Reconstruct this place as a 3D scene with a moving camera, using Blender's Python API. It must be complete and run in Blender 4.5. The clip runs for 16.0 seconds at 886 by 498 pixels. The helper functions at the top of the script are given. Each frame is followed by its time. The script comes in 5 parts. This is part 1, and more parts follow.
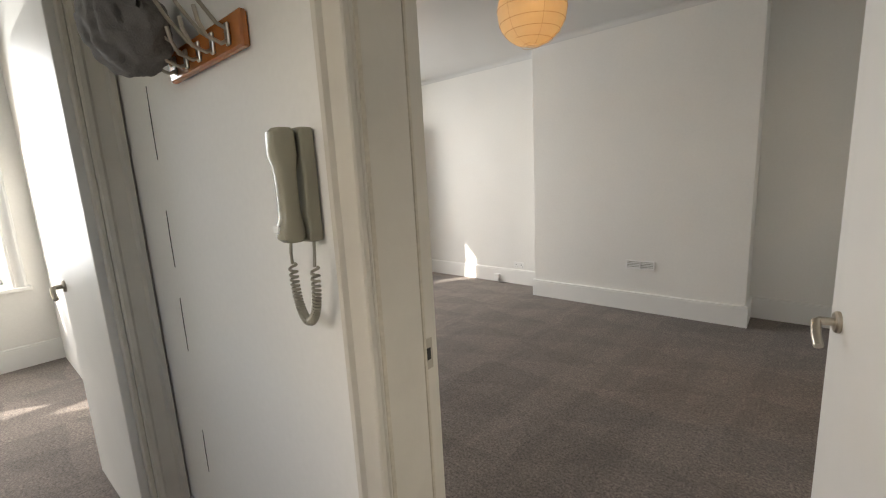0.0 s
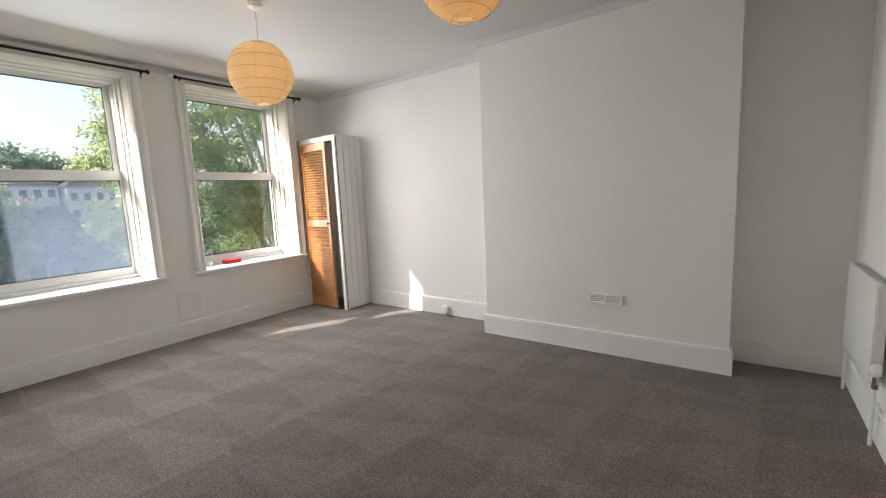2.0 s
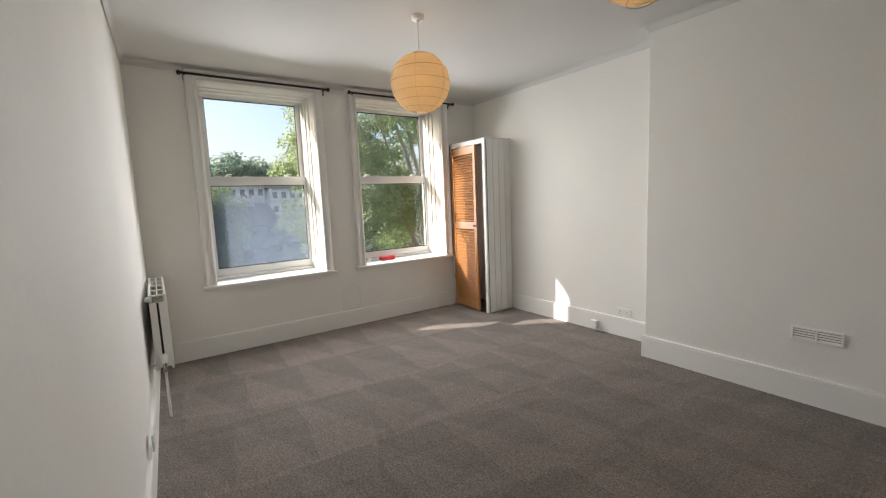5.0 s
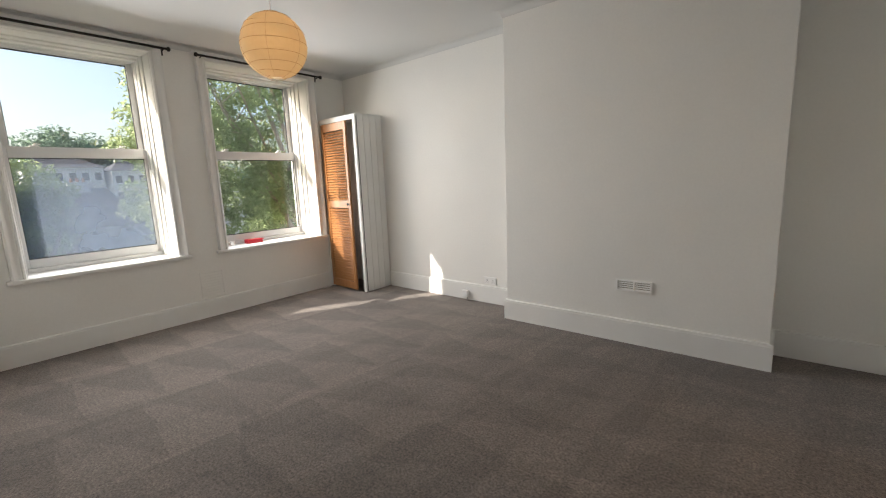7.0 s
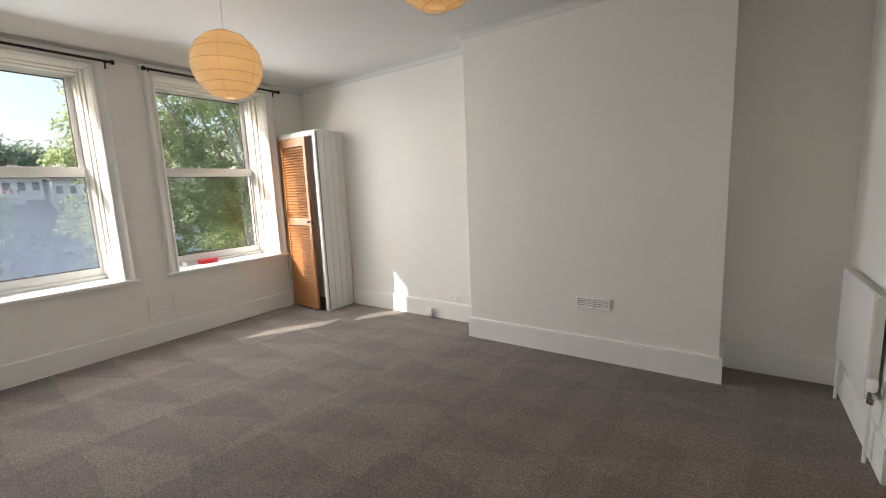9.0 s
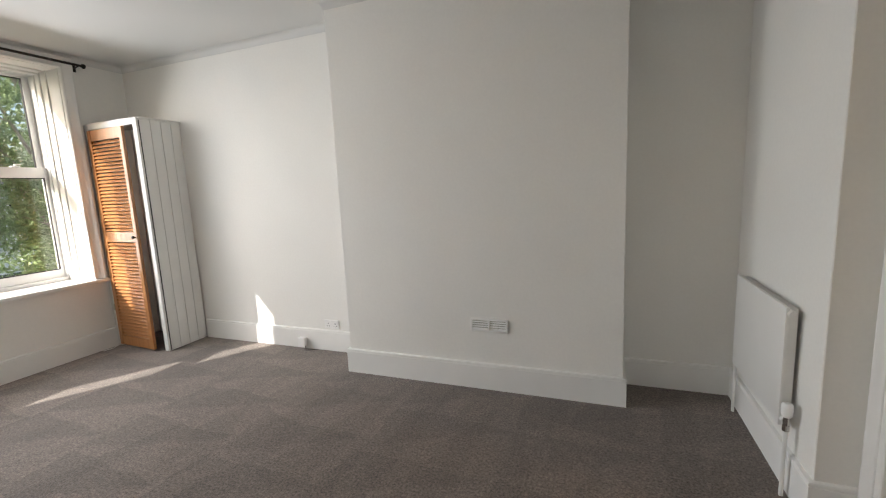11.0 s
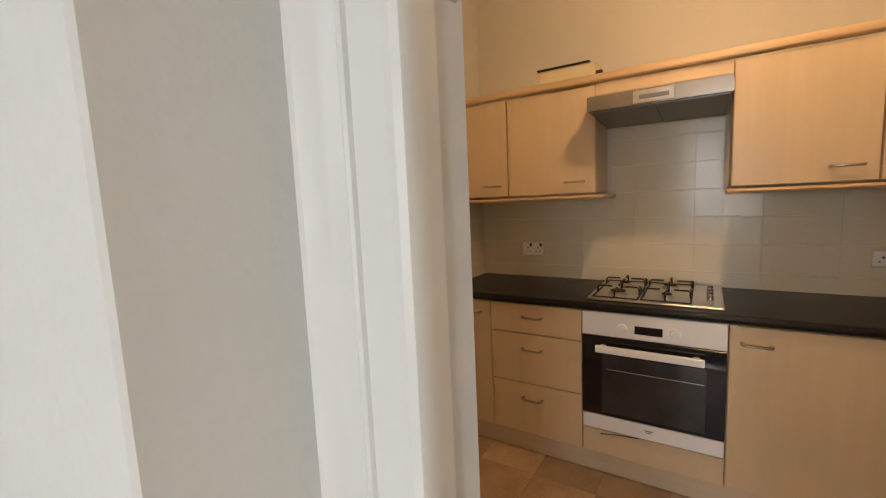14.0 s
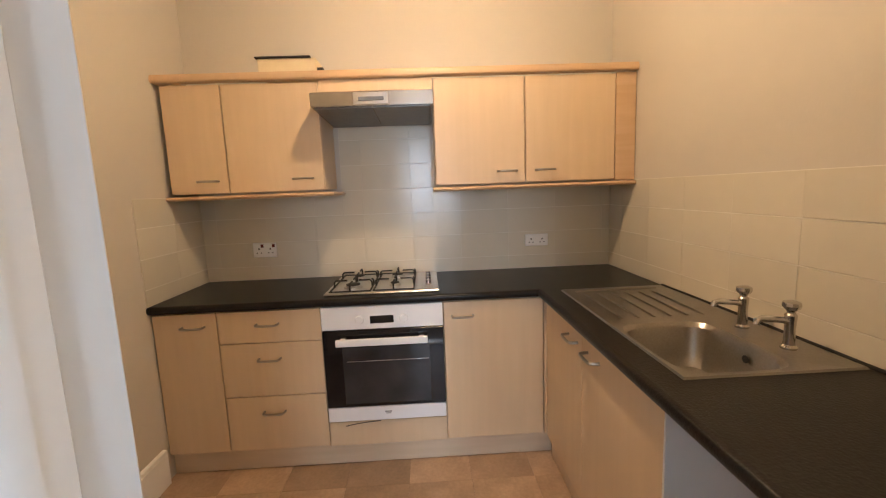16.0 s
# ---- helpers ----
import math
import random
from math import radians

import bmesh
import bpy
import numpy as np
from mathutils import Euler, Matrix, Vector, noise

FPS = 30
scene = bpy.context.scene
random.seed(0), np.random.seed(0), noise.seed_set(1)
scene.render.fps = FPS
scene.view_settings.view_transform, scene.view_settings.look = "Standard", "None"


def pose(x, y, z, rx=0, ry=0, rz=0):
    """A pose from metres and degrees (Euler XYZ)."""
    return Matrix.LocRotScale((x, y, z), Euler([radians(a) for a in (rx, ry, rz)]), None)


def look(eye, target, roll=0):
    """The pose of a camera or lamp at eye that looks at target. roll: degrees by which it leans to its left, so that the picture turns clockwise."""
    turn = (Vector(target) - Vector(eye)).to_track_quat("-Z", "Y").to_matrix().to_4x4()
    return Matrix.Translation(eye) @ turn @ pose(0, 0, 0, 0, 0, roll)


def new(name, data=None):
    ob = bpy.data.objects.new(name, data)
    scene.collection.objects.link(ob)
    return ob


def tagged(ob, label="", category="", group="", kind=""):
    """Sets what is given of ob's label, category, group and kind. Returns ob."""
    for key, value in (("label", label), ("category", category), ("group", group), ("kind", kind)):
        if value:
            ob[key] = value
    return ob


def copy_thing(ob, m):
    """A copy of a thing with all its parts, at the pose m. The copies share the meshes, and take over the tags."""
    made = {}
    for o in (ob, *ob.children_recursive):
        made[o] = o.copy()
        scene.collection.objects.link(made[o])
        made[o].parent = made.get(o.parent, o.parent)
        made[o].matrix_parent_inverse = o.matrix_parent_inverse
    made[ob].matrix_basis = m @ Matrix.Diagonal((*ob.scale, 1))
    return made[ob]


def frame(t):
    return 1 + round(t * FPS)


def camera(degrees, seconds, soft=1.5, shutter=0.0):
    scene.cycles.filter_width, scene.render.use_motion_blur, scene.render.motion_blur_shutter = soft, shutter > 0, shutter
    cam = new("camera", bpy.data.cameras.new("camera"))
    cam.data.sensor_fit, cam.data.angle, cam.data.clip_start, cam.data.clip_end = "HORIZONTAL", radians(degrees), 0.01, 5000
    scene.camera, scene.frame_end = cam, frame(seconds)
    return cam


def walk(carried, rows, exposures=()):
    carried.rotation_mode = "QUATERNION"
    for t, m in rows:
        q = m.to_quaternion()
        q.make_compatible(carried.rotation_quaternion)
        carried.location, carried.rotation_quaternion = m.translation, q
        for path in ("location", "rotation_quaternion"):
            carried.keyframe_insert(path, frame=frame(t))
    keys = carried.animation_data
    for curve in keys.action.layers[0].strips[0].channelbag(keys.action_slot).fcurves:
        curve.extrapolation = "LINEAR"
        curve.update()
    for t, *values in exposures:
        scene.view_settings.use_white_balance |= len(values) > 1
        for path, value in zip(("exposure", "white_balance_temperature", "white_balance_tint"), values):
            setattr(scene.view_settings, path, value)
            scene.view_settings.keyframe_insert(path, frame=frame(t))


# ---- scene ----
cam = camera(93.5, 16.0, soft=1.15)
EXPOSURES = [(0.0, 1.22, 6700, 10), (0.5, 1.35, 6650, 10), (1.0, 1.4, 6500, 10), (1.3, 1.38, 6050, 10), (1.6, 1.34, 5950, 10), (2.0, 1.22, 6450, 10), (2.5, 1.06, 6550, 10), (3.5, 0.95, 6600, 10),
             (6.5, 0.95, 6600, 10), (8.0, 1.1, 6650, 10), (10.5, 1.1, 6600, 10), (11.5, 1.3, 6250, 10), (12.0, 1.45, 6200, 10), (12.5, 1.9, 6150, 10), (13.0, 2.02, 6150, 10), (13.5, 2.0, 6250, 10), (14.0, 1.88, 6350, 10), (14.5, 1.93, 6050, 10), (15.2, 2.18, 5850, 10), (16.0, 2.52, 5350, 10)]
PATH = [
    (0, (0.559, -0.223, 1.357), (-0.729, 1.268, 1.013), -3.1),
    (0.5, (0.505, -0.078, 1.333), (-0.692, 1.483, 0.979), -3.3),
    (1, (0.4, 0.127, 1.345), (-0.741, 1.738, 1.012), -3.25),
    (1.5, (0.297, 0.279, 1.351), (-0.799, 1.923, 1.04), -2.7),
    (2, (0.319, 0.495, 1.329), (-0.843, 2.101, 1.066), -2.7),
    (2.5, (0.32, 0.618, 1.358), (-0.928, 2.165, 1.137), -2.5),
    (3, (0.292, 0.648, 1.366), (-1.079, 2.092, 1.178), -2.5),
    (3.5, (0.245, 0.63, 1.391), (-1.246, 1.951, 1.218), -2.5),
    (3.7, (0.228, 0.612, 1.389), (-1.306, 1.885, 1.224), -2.4),
    (4.75, (0.205, 0.565, 1.372), (-1.44, 1.70, 1.15), -2.3),
    (5.8, (0.226, 0.557, 1.343), (-1.339, 1.764, 1.038), -2.2),
    (6, (0.249, 0.594, 1.322), (-1.279, 1.846, 1.008), -2.3),
    (6.5, (0.278, 0.616, 1.286), (-1.118, 2.011, 0.96), -2.3),
    (7, (0.307, 0.634, 1.28), (-0.956, 2.15, 0.953), -2.4),
    (7.5, (0.335, 0.647, 1.292), (-0.834, 2.24, 0.981), -2.4),
    (8, (0.33, 0.661, 1.35), (-0.807, 2.278, 1.051), -2.4),
    (8.2, (0.322, 0.66, 1.36), (-0.82, 2.276, 1.069), -2.5),
    (10.3, (0.279, 0.844, 1.37), (-0.729, 2.542, 1.052), -2.8),
    (10.5, (0.25, 0.955, 1.346), (-0.69, 2.692, 1.035), -2.7),
    (11, (0.147, 1.266, 1.35), (-0.558, 3.115, 1.06), -2.6),
    (11.5, (0.159, 1.609, 1.351), (-0.222, 3.554, 1.083), -2.7),
    (12, (0.227, 1.931, 1.371), (0.264, 3.915, 1.124), -1.9),
    (12.5, (0.312, 2.2685, 1.384), (0.833, 4.1845, 1.146), -2.7),
    (13, (0.517, 2.521, 1.387), (1.495, 4.248, 1.144), -2.5),
    (13.5, (0.711, 2.6768, 1.399), (2.105, 4.0908, 1.16), -2.4),
    (14, (0.815, 2.788, 1.419), (2.49, 3.857, 1.187), -2.6),
    (14.5, (0.848, 2.8125, 1.438), (2.695, 3.5405, 1.196), -2.7),
    (15, (0.855, 2.789, 1.424), (2.801, 3.187, 1.187), -2.6),
    (15.5, (0.865, 2.776, 1.42), (2.845, 2.897, 1.164), -2.4),
    (16, (0.87, 2.764, 1.393), (2.85, 2.69, 1.117), -2.2),
]
walk(cam, [(t, look(e, g, r)) for t, e, g, r in PATH], EXPOSURES)

# ---- world and large lights ----
SUN_WAY = Vector((0.533 * 0.857, 0.846 * 0.857, -0.515))
world = bpy.data.worlds.new("world")
scene.world = world
world.use_nodes = True
wn = world.node_tree.nodes
sky = wn.new("ShaderNodeTexSky")
sky.sky_type = "NISHITA"
sky.sun_disc = False
sky.sun_elevation = radians(31)
sky.sun_rotation = radians(212.2)
sky.dust_density = 3.2
wn["Background"].inputs[1].default_value = 0.15
world.node_tree.links.new(sky.outputs[0], wn["Background"].inputs[0])
sun = new("sun", bpy.data.lights.new("sun", "SUN"))
sun.data.energy, sun.data.angle, sun.data.color = 4.0, radians(0.5), (1.0, 0.94, 0.85)
sun.matrix_world = look((-20, -30, 20), Vector((-20, -30, 20)) + SUN_WAY)


def lamp(name, kind, at, energy, color, size=0.05):
    ob = new(name, bpy.data.lights.new(name, kind))
    ob.location = at
    ob.data.energy, ob.data.color = energy, color
    ob.data.shadow_soft_size = size
    return ob


def window_light(name, y0, y1, z0, z1, energy):
    """Sky light that comes in through one window opening."""
    ob = new(name, bpy.data.lights.new(name, "AREA"))
    ob.data.shape, ob.data.size, ob.data.size_y = "RECTANGLE", y1 - y0, z1 - z0
    ob.data.energy, ob.data.color = energy, (0.95, 0.97, 1.0)
    at = Vector((-4.10, (y0 + y1) / 2, (z0 + z1) / 2))
    ob.data.spread = radians(162)
    ob.matrix_world = look(at, at + Vector((1, 0.06, -0.36)))
    return ob


window_light("window_light", 1.03, 2.01, 0.7, 2.45, 12.5)
window_light("window_light", 2.53, 3.59, 0.7, 2.45, 12.5)
window_light("window_light", -1.1, -0.04, 0.7, 2.45, 19)
# Added fill that brightens the hall, set in an unseen, assumed opening.
hall_light = new("hall_fill_light", bpy.data.lights.new("hall_fill_light", "AREA"))
hall_light.data.shape, hall_light.data.size, hall_light.data.size_y = "RECTANGLE", 0.8, 1.2
hall_light.data.energy, hall_light.data.color = 0.3, (1.0, 0.95, 0.87)
hall_light.matrix_world = look((-0.1, -1.17, 1.6), (-0.1, 0.0, 1.45))
lamp("lantern_lamp", "POINT", (-2.334, 2.185, 2.20), 0.85, (1.0, 0.55, 0.20))
lamp("lantern_lamp", "POINT", (-0.736, 2.20, 2.31), 0.85, (1.0, 0.55, 0.20))
lamp("kitchen_lamp", "POINT", (2.28, 2.70, 2.66), 11.0, (1.0, 0.63, 0.31), 0.012)

# ---- materials ----


def material(name, color, rough=0.5, metal=0.0, grain=0.0, grain_scale=300.0, stain=0.0, stain_scale=3.0, bump=0.0, bump_scale=200.0, spread=0.0, coat=0.0):
    """A surface with fine grain, broad stains, bump, and a spread of tone between pieces."""
    m = bpy.data.materials.new(name)
    m.use_nodes = True
    nt = m.node_tree
    n, l = nt.nodes, nt.links
    b = n["Principled BSDF"]
    b.inputs["Roughness"].default_value = rough
    b.inputs["Metallic"].default_value = metal
    b.inputs["Coat Weight"].default_value = coat
    co = n.new("ShaderNodeTexCoord").outputs["Object"]
    out = None

    def scaled(prev, fac, amount):
        mr = n.new("ShaderNodeMapRange")
        mr.inputs[1].default_value, mr.inputs[2].default_value = 0.25, 0.75
        mr.inputs[3].default_value, mr.inputs[4].default_value = 1 - amount, 1 + amount
        l.new(fac, mr.inputs[0])
        mx = n.new("ShaderNodeMix")
        mx.data_type, mx.blend_type = "RGBA", "MULTIPLY"
        mx.inputs[0].default_value = 1
        if prev is None:
            mx.inputs[6].default_value = (*color, 1)
        else:
            l.new(prev, mx.inputs[6])
        l.new(mr.outputs[0], mx.inputs[7])
        return mx.outputs[2]

    def noise_tex(scale, detail=4):
        t = n.new("ShaderNodeTexNoise")
        t.inputs["Scale"].default_value, t.inputs["Detail"].default_value = scale, detail
        l.new(co, t.inputs["Vector"])
        return t.outputs["Fac"]

    if stain:
        out = scaled(out, noise_tex(stain_scale), stain)
    if grain:
        out = scaled(out, noise_tex(grain_scale, 2), grain)
    if spread:
        out = scaled(out, n.new("ShaderNodeObjectInfo").outputs["Random"], spread)
    if out is None:
        b.inputs["Base Color"].default_value = (*color, 1)
    else:
        l.new(out, b.inputs["Base Color"])
    if bump:
        bp = n.new("ShaderNodeBump")
        bp.inputs["Strength"].default_value = bump
        bp.inputs["Distance"].default_value = 0.004
        l.new(noise_tex(bump_scale, 3), bp.inputs["Height"])
        l.new(bp.outputs[0], b.inputs["Normal"])
    return m


WALL = material("wall_paint", (0.835, 0.82, 0.78), 0.75, stain=0.03, stain_scale=1.3, grain=0.015, grain_scale=60, bump=0.12, bump_scale=90)
# White ceiling; its colour is lowered to offset the window lamps' spill.
CEIL = material("ceiling_paint_toned_down", (0.66, 0.655, 0.635), 0.8, stain=0.025, stain_scale=1.0, bump=0.08, bump_scale=60)
# Unseen kitchen ceiling, coloured dark so that less lamp light bounces back.
KCEIL = material("kitchen_ceiling_low_bounce", (0.42, 0.385, 0.33), 0.8, stain=0.03, stain_scale=1.0, bump=0.08, bump_scale=60)
KWALL = material("kitchen_wall_paint", (0.57, 0.53, 0.455), 0.7, stain=0.03, stain_scale=1.2, bump=0.12, bump_scale=80)
GLOSS = material("gloss_paint", (0.79, 0.78, 0.75), 0.42, stain=0.03, stain_scale=4, bump=0.10, bump_scale=35)
SATIN = material("satin_skirting_paint", (0.84, 0.83, 0.80), 0.55, stain=0.03, stain_scale=4, bump=0.08, bump_scale=35)
SATIN.node_tree.nodes["Principled BSDF"].inputs["Specular IOR Level"].default_value = 0.3
DIRTY = material("worn_gloss_paint", (0.655, 0.62, 0.55), 0.35, stain=0.06, stain_scale=7, bump=0.15, bump_scale=30)
PLASTIC = material("upvc", (0.72, 0.72, 0.71), 0.25, stain=0.01, stain_scale=5)
RADPAINT = material("radiator_enamel", (0.80, 0.79, 0.76), 0.3, stain=0.02, stain_scale=5)
WHITE_PLASTIC = material("white_plastic", (0.86, 0.85, 0.83), 0.35, stain=0.02, stain_scale=20)
STEEL = material("brushed_steel", (0.62, 0.60, 0.57), 0.28, 1.0, grain=0.06, grain_scale=150, stain=0.05, stain_scale=9, bump=0.03, bump_scale=120)
# Darker than the other steel: the bowl's dark reflections are put into the colour.
SINK_STEEL = material("darkened_sink_steel", (0.35, 0.33, 0.295), 0.30, 1.0, grain=0.08, grain_scale=140, stain=0.10, stain_scale=7, bump=0.03, bump_scale=110)
RIBM = material("bamboo_rib", (0.52, 0.36, 0.19), 0.6, stain=0.15, stain_scale=30)
CHROME = material("chrome", (0.58, 0.565, 0.54), 0.16, 1.0, stain=0.05, stain_scale=30)
NICKEL = material("satin_nickel", (0.45, 0.41, 0.345), 0.28, 1.0, stain=0.06, stain_scale=25)
IRON = material("black_iron", (0.015, 0.015, 0.015), 0.55, stain=0.2, stain_scale=30, bump=0.2, bump_scale=200)
DARK = material("dark_gap", (0.02, 0.018, 0.016), 0.8, stain=0.2, stain_scale=10)
RODM = material("dark_bronze", (0.03, 0.025, 0.02), 0.4, 0.6, stain=0.1, stain_scale=30)
OVEN_WHITE = material("oven_enamel", (0.80, 0.80, 0.80), 0.22, stain=0.02, stain_scale=6)
OVEN_GLASS = material("black_oven_glass", (0.008, 0.008, 0.009), 0.06, stain=0.2, stain_scale=6)
OVEN_WINDOW = material("oven_window_glass", (0.035, 0.035, 0.036), 0.08, stain=0.3, stain_scale=8)
TILE = material("cream_tile", (0.65, 0.605, 0.49), 0.19, stain=0.02, stain_scale=6, spread=0.025, bump=0.02, bump_scale=12)
GROUT = material("grout", (0.74, 0.71, 0.62), 0.8, stain=0.08, stain_scale=8, grain=0.05)
WORKTOP = material("dark_laminate_worktop", (0.011, 0.010, 0.009), 0.33, stain=0.35, stain_scale=22, grain=0.5, grain_scale=110, bump=0.22, bump_scale=150)
WORKTOP.node_tree.nodes["Principled BSDF"].inputs["Specular IOR Level"].default_value = 0.22
RED_SWITCH = material("dark_red_switch", (0.11, 0.008, 0.010), 0.3, stain=0.1, stain_scale=20)
CREAMPL = material("aged_cream_plastic", (0.34, 0.325, 0.255), 0.22, stain=0.05, stain_scale=14)
CORDM = material("aged_cord_and_slot_shade", (0.33, 0.31, 0.25), 0.4, stain=0.06, stain_scale=20)
RED = material("red_plastic", (0.62, 0.015, 0.03), 0.3, stain=0.04, stain_scale=20)
HOOKWOOD = material("varnished_pine_board", (0.45, 0.15, 0.035), 0.25, stain=0.15, stain_scale=15, coat=0.4)
CAPM = material("grey_cloth", (0.17, 0.16, 0.15), 0.9, stain=0.15, stain_scale=20, grain=0.12, grain_scale=250, bump=0.5, bump_scale=300)
CARD = material("cream_card", (0.70, 0.60, 0.38), 0.7, stain=0.05, stain_scale=9)
HOOD_STEEL = material("hood_steel", (0.46, 0.43, 0.39), 0.24, 1.0, grain=0.06, grain_scale=150, stain=0.12, stain_scale=6, bump=0.03, bump_scale=120)
HOODUNDER = material("hood_filter_grey", (0.22, 0.22, 0.215), 0.4, 0.7, stain=0.08, stain_scale=30, grain=0.1, grain_scale=200)


def wood_material(name, a, b_col, scale, rough, axis=2, coat=0.0, stretch=14.0):
    """Wood with long grain along one axis."""
    m = bpy.data.materials.new(name)
    m.use_nodes = True
    n, l = m.node_tree.nodes, m.node_tree.links
    bs = n["Principled BSDF"]
    bs.inputs["Roughness"].default_value = rough
    bs.inputs["Coat Weight"].default_value = coat
    mp = n.new("ShaderNodeMapping")
    s = [scale * stretch] * 3
    s[axis] = scale
    mp.inputs["Scale"].default_value = s
    l.new(n.new("ShaderNodeTexCoord").outputs["Object"], mp.inputs["Vector"])
    t = n.new("ShaderNodeTexNoise")
    t.inputs["Scale"].default_value, t.inputs["Detail"].default_value = 1.0, 5
    l.new(mp.outputs[0], t.inputs["Vector"])
    r = n.new("ShaderNodeMapRange")
    r.inputs[1].default_value, r.inputs[2].default_value = 0.3, 0.7
    l.new(t.outputs["Fac"], r.inputs[0])
    mx = n.new("ShaderNodeMix")
    mx.data_type = "RGBA"
    mx.inputs[6].default_value, mx.inputs[7].default_value = (*a, 1), (*b_col, 1)
    l.new(r.outputs[0], mx.inputs[0])
    t2 = n.new("ShaderNodeTexNoise")
    t2.inputs["Scale"].default_value = 1.6
    l.new(n.new("ShaderNodeTexCoord").outputs["Object"], t2.inputs["Vector"])
    r2 = n.new("ShaderNodeMapRange")
    r2.inputs[1].default_value, r2.inputs[2].default_value, r2.inputs[3].default_value, r2.inputs[4].default_value = 0.3, 0.7, 0.94, 1.05
    l.new(t2.outputs["Fac"], r2.inputs[0])
    mu = n.new("ShaderNodeMix")
    mu.data_type, mu.blend_type = "RGBA", "MULTIPLY"
    mu.inputs[0].default_value = 1
    l.new(mx.outputs[2], mu.inputs[6])
    l.new(r2.outputs[0], mu.inputs[7])
    l.new(mu.outputs[2], bs.inputs["Base Color"])
    return m


BEECH = wood_material("beech_laminate", (0.63, 0.478, 0.295), (0.665, 0.508, 0.32), 2.0, 0.38)
BEECH_EDGE = wood_material("beech_edge", (0.55, 0.37, 0.20), (0.62, 0.44, 0.26), 2.0, 0.35, axis=1)
PLINTHM = wood_material("beech_plinth", (0.58, 0.46, 0.31), (0.64, 0.515, 0.36), 2.0, 0.5, axis=1)
PINE = wood_material("varnished_pine", (0.34, 0.145, 0.048), (0.44, 0.20, 0.072), 3.0, 0.35, coat=0.2)


def carpet_material():
    m = bpy.data.materials.new("carpet")
    m.use_nodes = True
    n, l = m.node_tree.nodes, m.node_tree.links
    b = n["Principled BSDF"]
    b.inputs["Roughness"].default_value = 0.95
    b.inputs["Sheen Weight"].default_value = 0.15
    co = n.new("ShaderNodeTexCoord").outputs["Object"]
    fine = n.new("ShaderNodeTexNoise")
    fine.inputs["Scale"].default_value, fine.inputs["Detail"].default_value, fine.inputs["Roughness"].default_value = 85, 5, 0.75
    l.new(co, fine.inputs["Vector"])
    ramp = n.new("ShaderNodeMapRange")
    ramp.inputs[1].default_value, ramp.inputs[2].default_value, ramp.inputs[3].default_value, ramp.inputs[4].default_value = 0.34, 0.66, 0.38, 1.62
    l.new(fine.outputs["Fac"], ramp.inputs[0])
    # brushed pile: strokes lean one way or the other

    def strokes(turn, size, low, high):
        mp = n.new("ShaderNodeMapping")
        mp.inputs["Rotation"].default_value = (0, 0, radians(turn))
        mp.inputs["Scale"].default_value = size
        l.new(co, mp.inputs["Vector"])
        vo = n.new("ShaderNodeTexVoronoi")
        vo.inputs["Scale"].default_value = 1.0
        vo.feature = "SMOOTH_F1"
        vo.inputs["Smoothness"].default_value = 0.08
        wob = n.new("ShaderNodeMix")
        wob.data_type, wob.blend_type = "RGBA", "LINEAR_LIGHT"
        wob.inputs[0].default_value = 0.045
        wn_tex = n.new("ShaderNodeTexNoise")
        wn_tex.inputs["Scale"].default_value, wn_tex.inputs["Detail"].default_value = 7, 6
        l.new(co, wn_tex.inputs["Vector"])
        l.new(mp.outputs[0], wob.inputs[6])
        l.new(wn_tex.outputs["Color"], wob.inputs[7])
        l.new(wob.outputs[2], vo.inputs["Vector"])
        sp = n.new("ShaderNodeSeparateColor")
        l.new(vo.outputs["Color"], sp.inputs[0])
        r = n.new("ShaderNodeMapRange")
        r.inputs[3].default_value, r.inputs[4].default_value = low, high
        l.new(sp.outputs[0], r.inputs[0])
        return r.outputs[0]

    def calc(op, a, b=0.0, c=0.0):
        node = n.new("ShaderNodeMath")
        node.operation = op
        for k, v in enumerate((a, b, c)):
            if isinstance(v, (int, float)):
                node.inputs[k].default_value = v
            else:
                l.new(v, node.inputs[k])
        return node.outputs[0]

    def swept(turn, row, tooth, low, high, start=0.0, far=0.35):
        """Rows of vacuum strokes: a sawtooth of pile brushed one way and the other."""
        mp = n.new("ShaderNodeMapping")
        mp.inputs["Rotation"].default_value = (0, 0, radians(turn))
        wob = n.new("ShaderNodeMix")
        wob.data_type, wob.blend_type = "RGBA", "LINEAR_LIGHT"
        wob.inputs[0].default_value = 0.085
        tex = n.new("ShaderNodeTexNoise")
        tex.inputs["Scale"].default_value, tex.inputs["Detail"].default_value = 2.6, 6
        l.new(co, tex.inputs["Vector"])
        l.new(co, wob.inputs[6])
        l.new(tex.outputs["Color"], wob.inputs[7])
        l.new(wob.outputs[2], mp.inputs["Vector"])
        xyz = n.new("ShaderNodeSeparateXYZ")
        l.new(mp.outputs[0], xyz.inputs[0])
        u = calc("DIVIDE", calc("ADD", xyz.outputs[0], start), row)
        band, s = calc("FLOOR", u), calc("FRACT", u)
        wn1 = n.new("ShaderNodeTexWhiteNoise")
        wn1.noise_dimensions = "1D"
        l.new(band, wn1.inputs["W"])
        v = calc("ADD", calc("DIVIDE", xyz.outputs[1], tooth), calc("MULTIPLY", wn1.outputs["Value"], 7.3))
        cell, f = calc("FLOOR", v), calc("FRACT", v)
        wn2 = n.new("ShaderNodeTexWhiteNoise")
        wn2.noise_dimensions = "2D"
        pair = n.new("ShaderNodeCombineXYZ")
        l.new(band, pair.inputs[0])
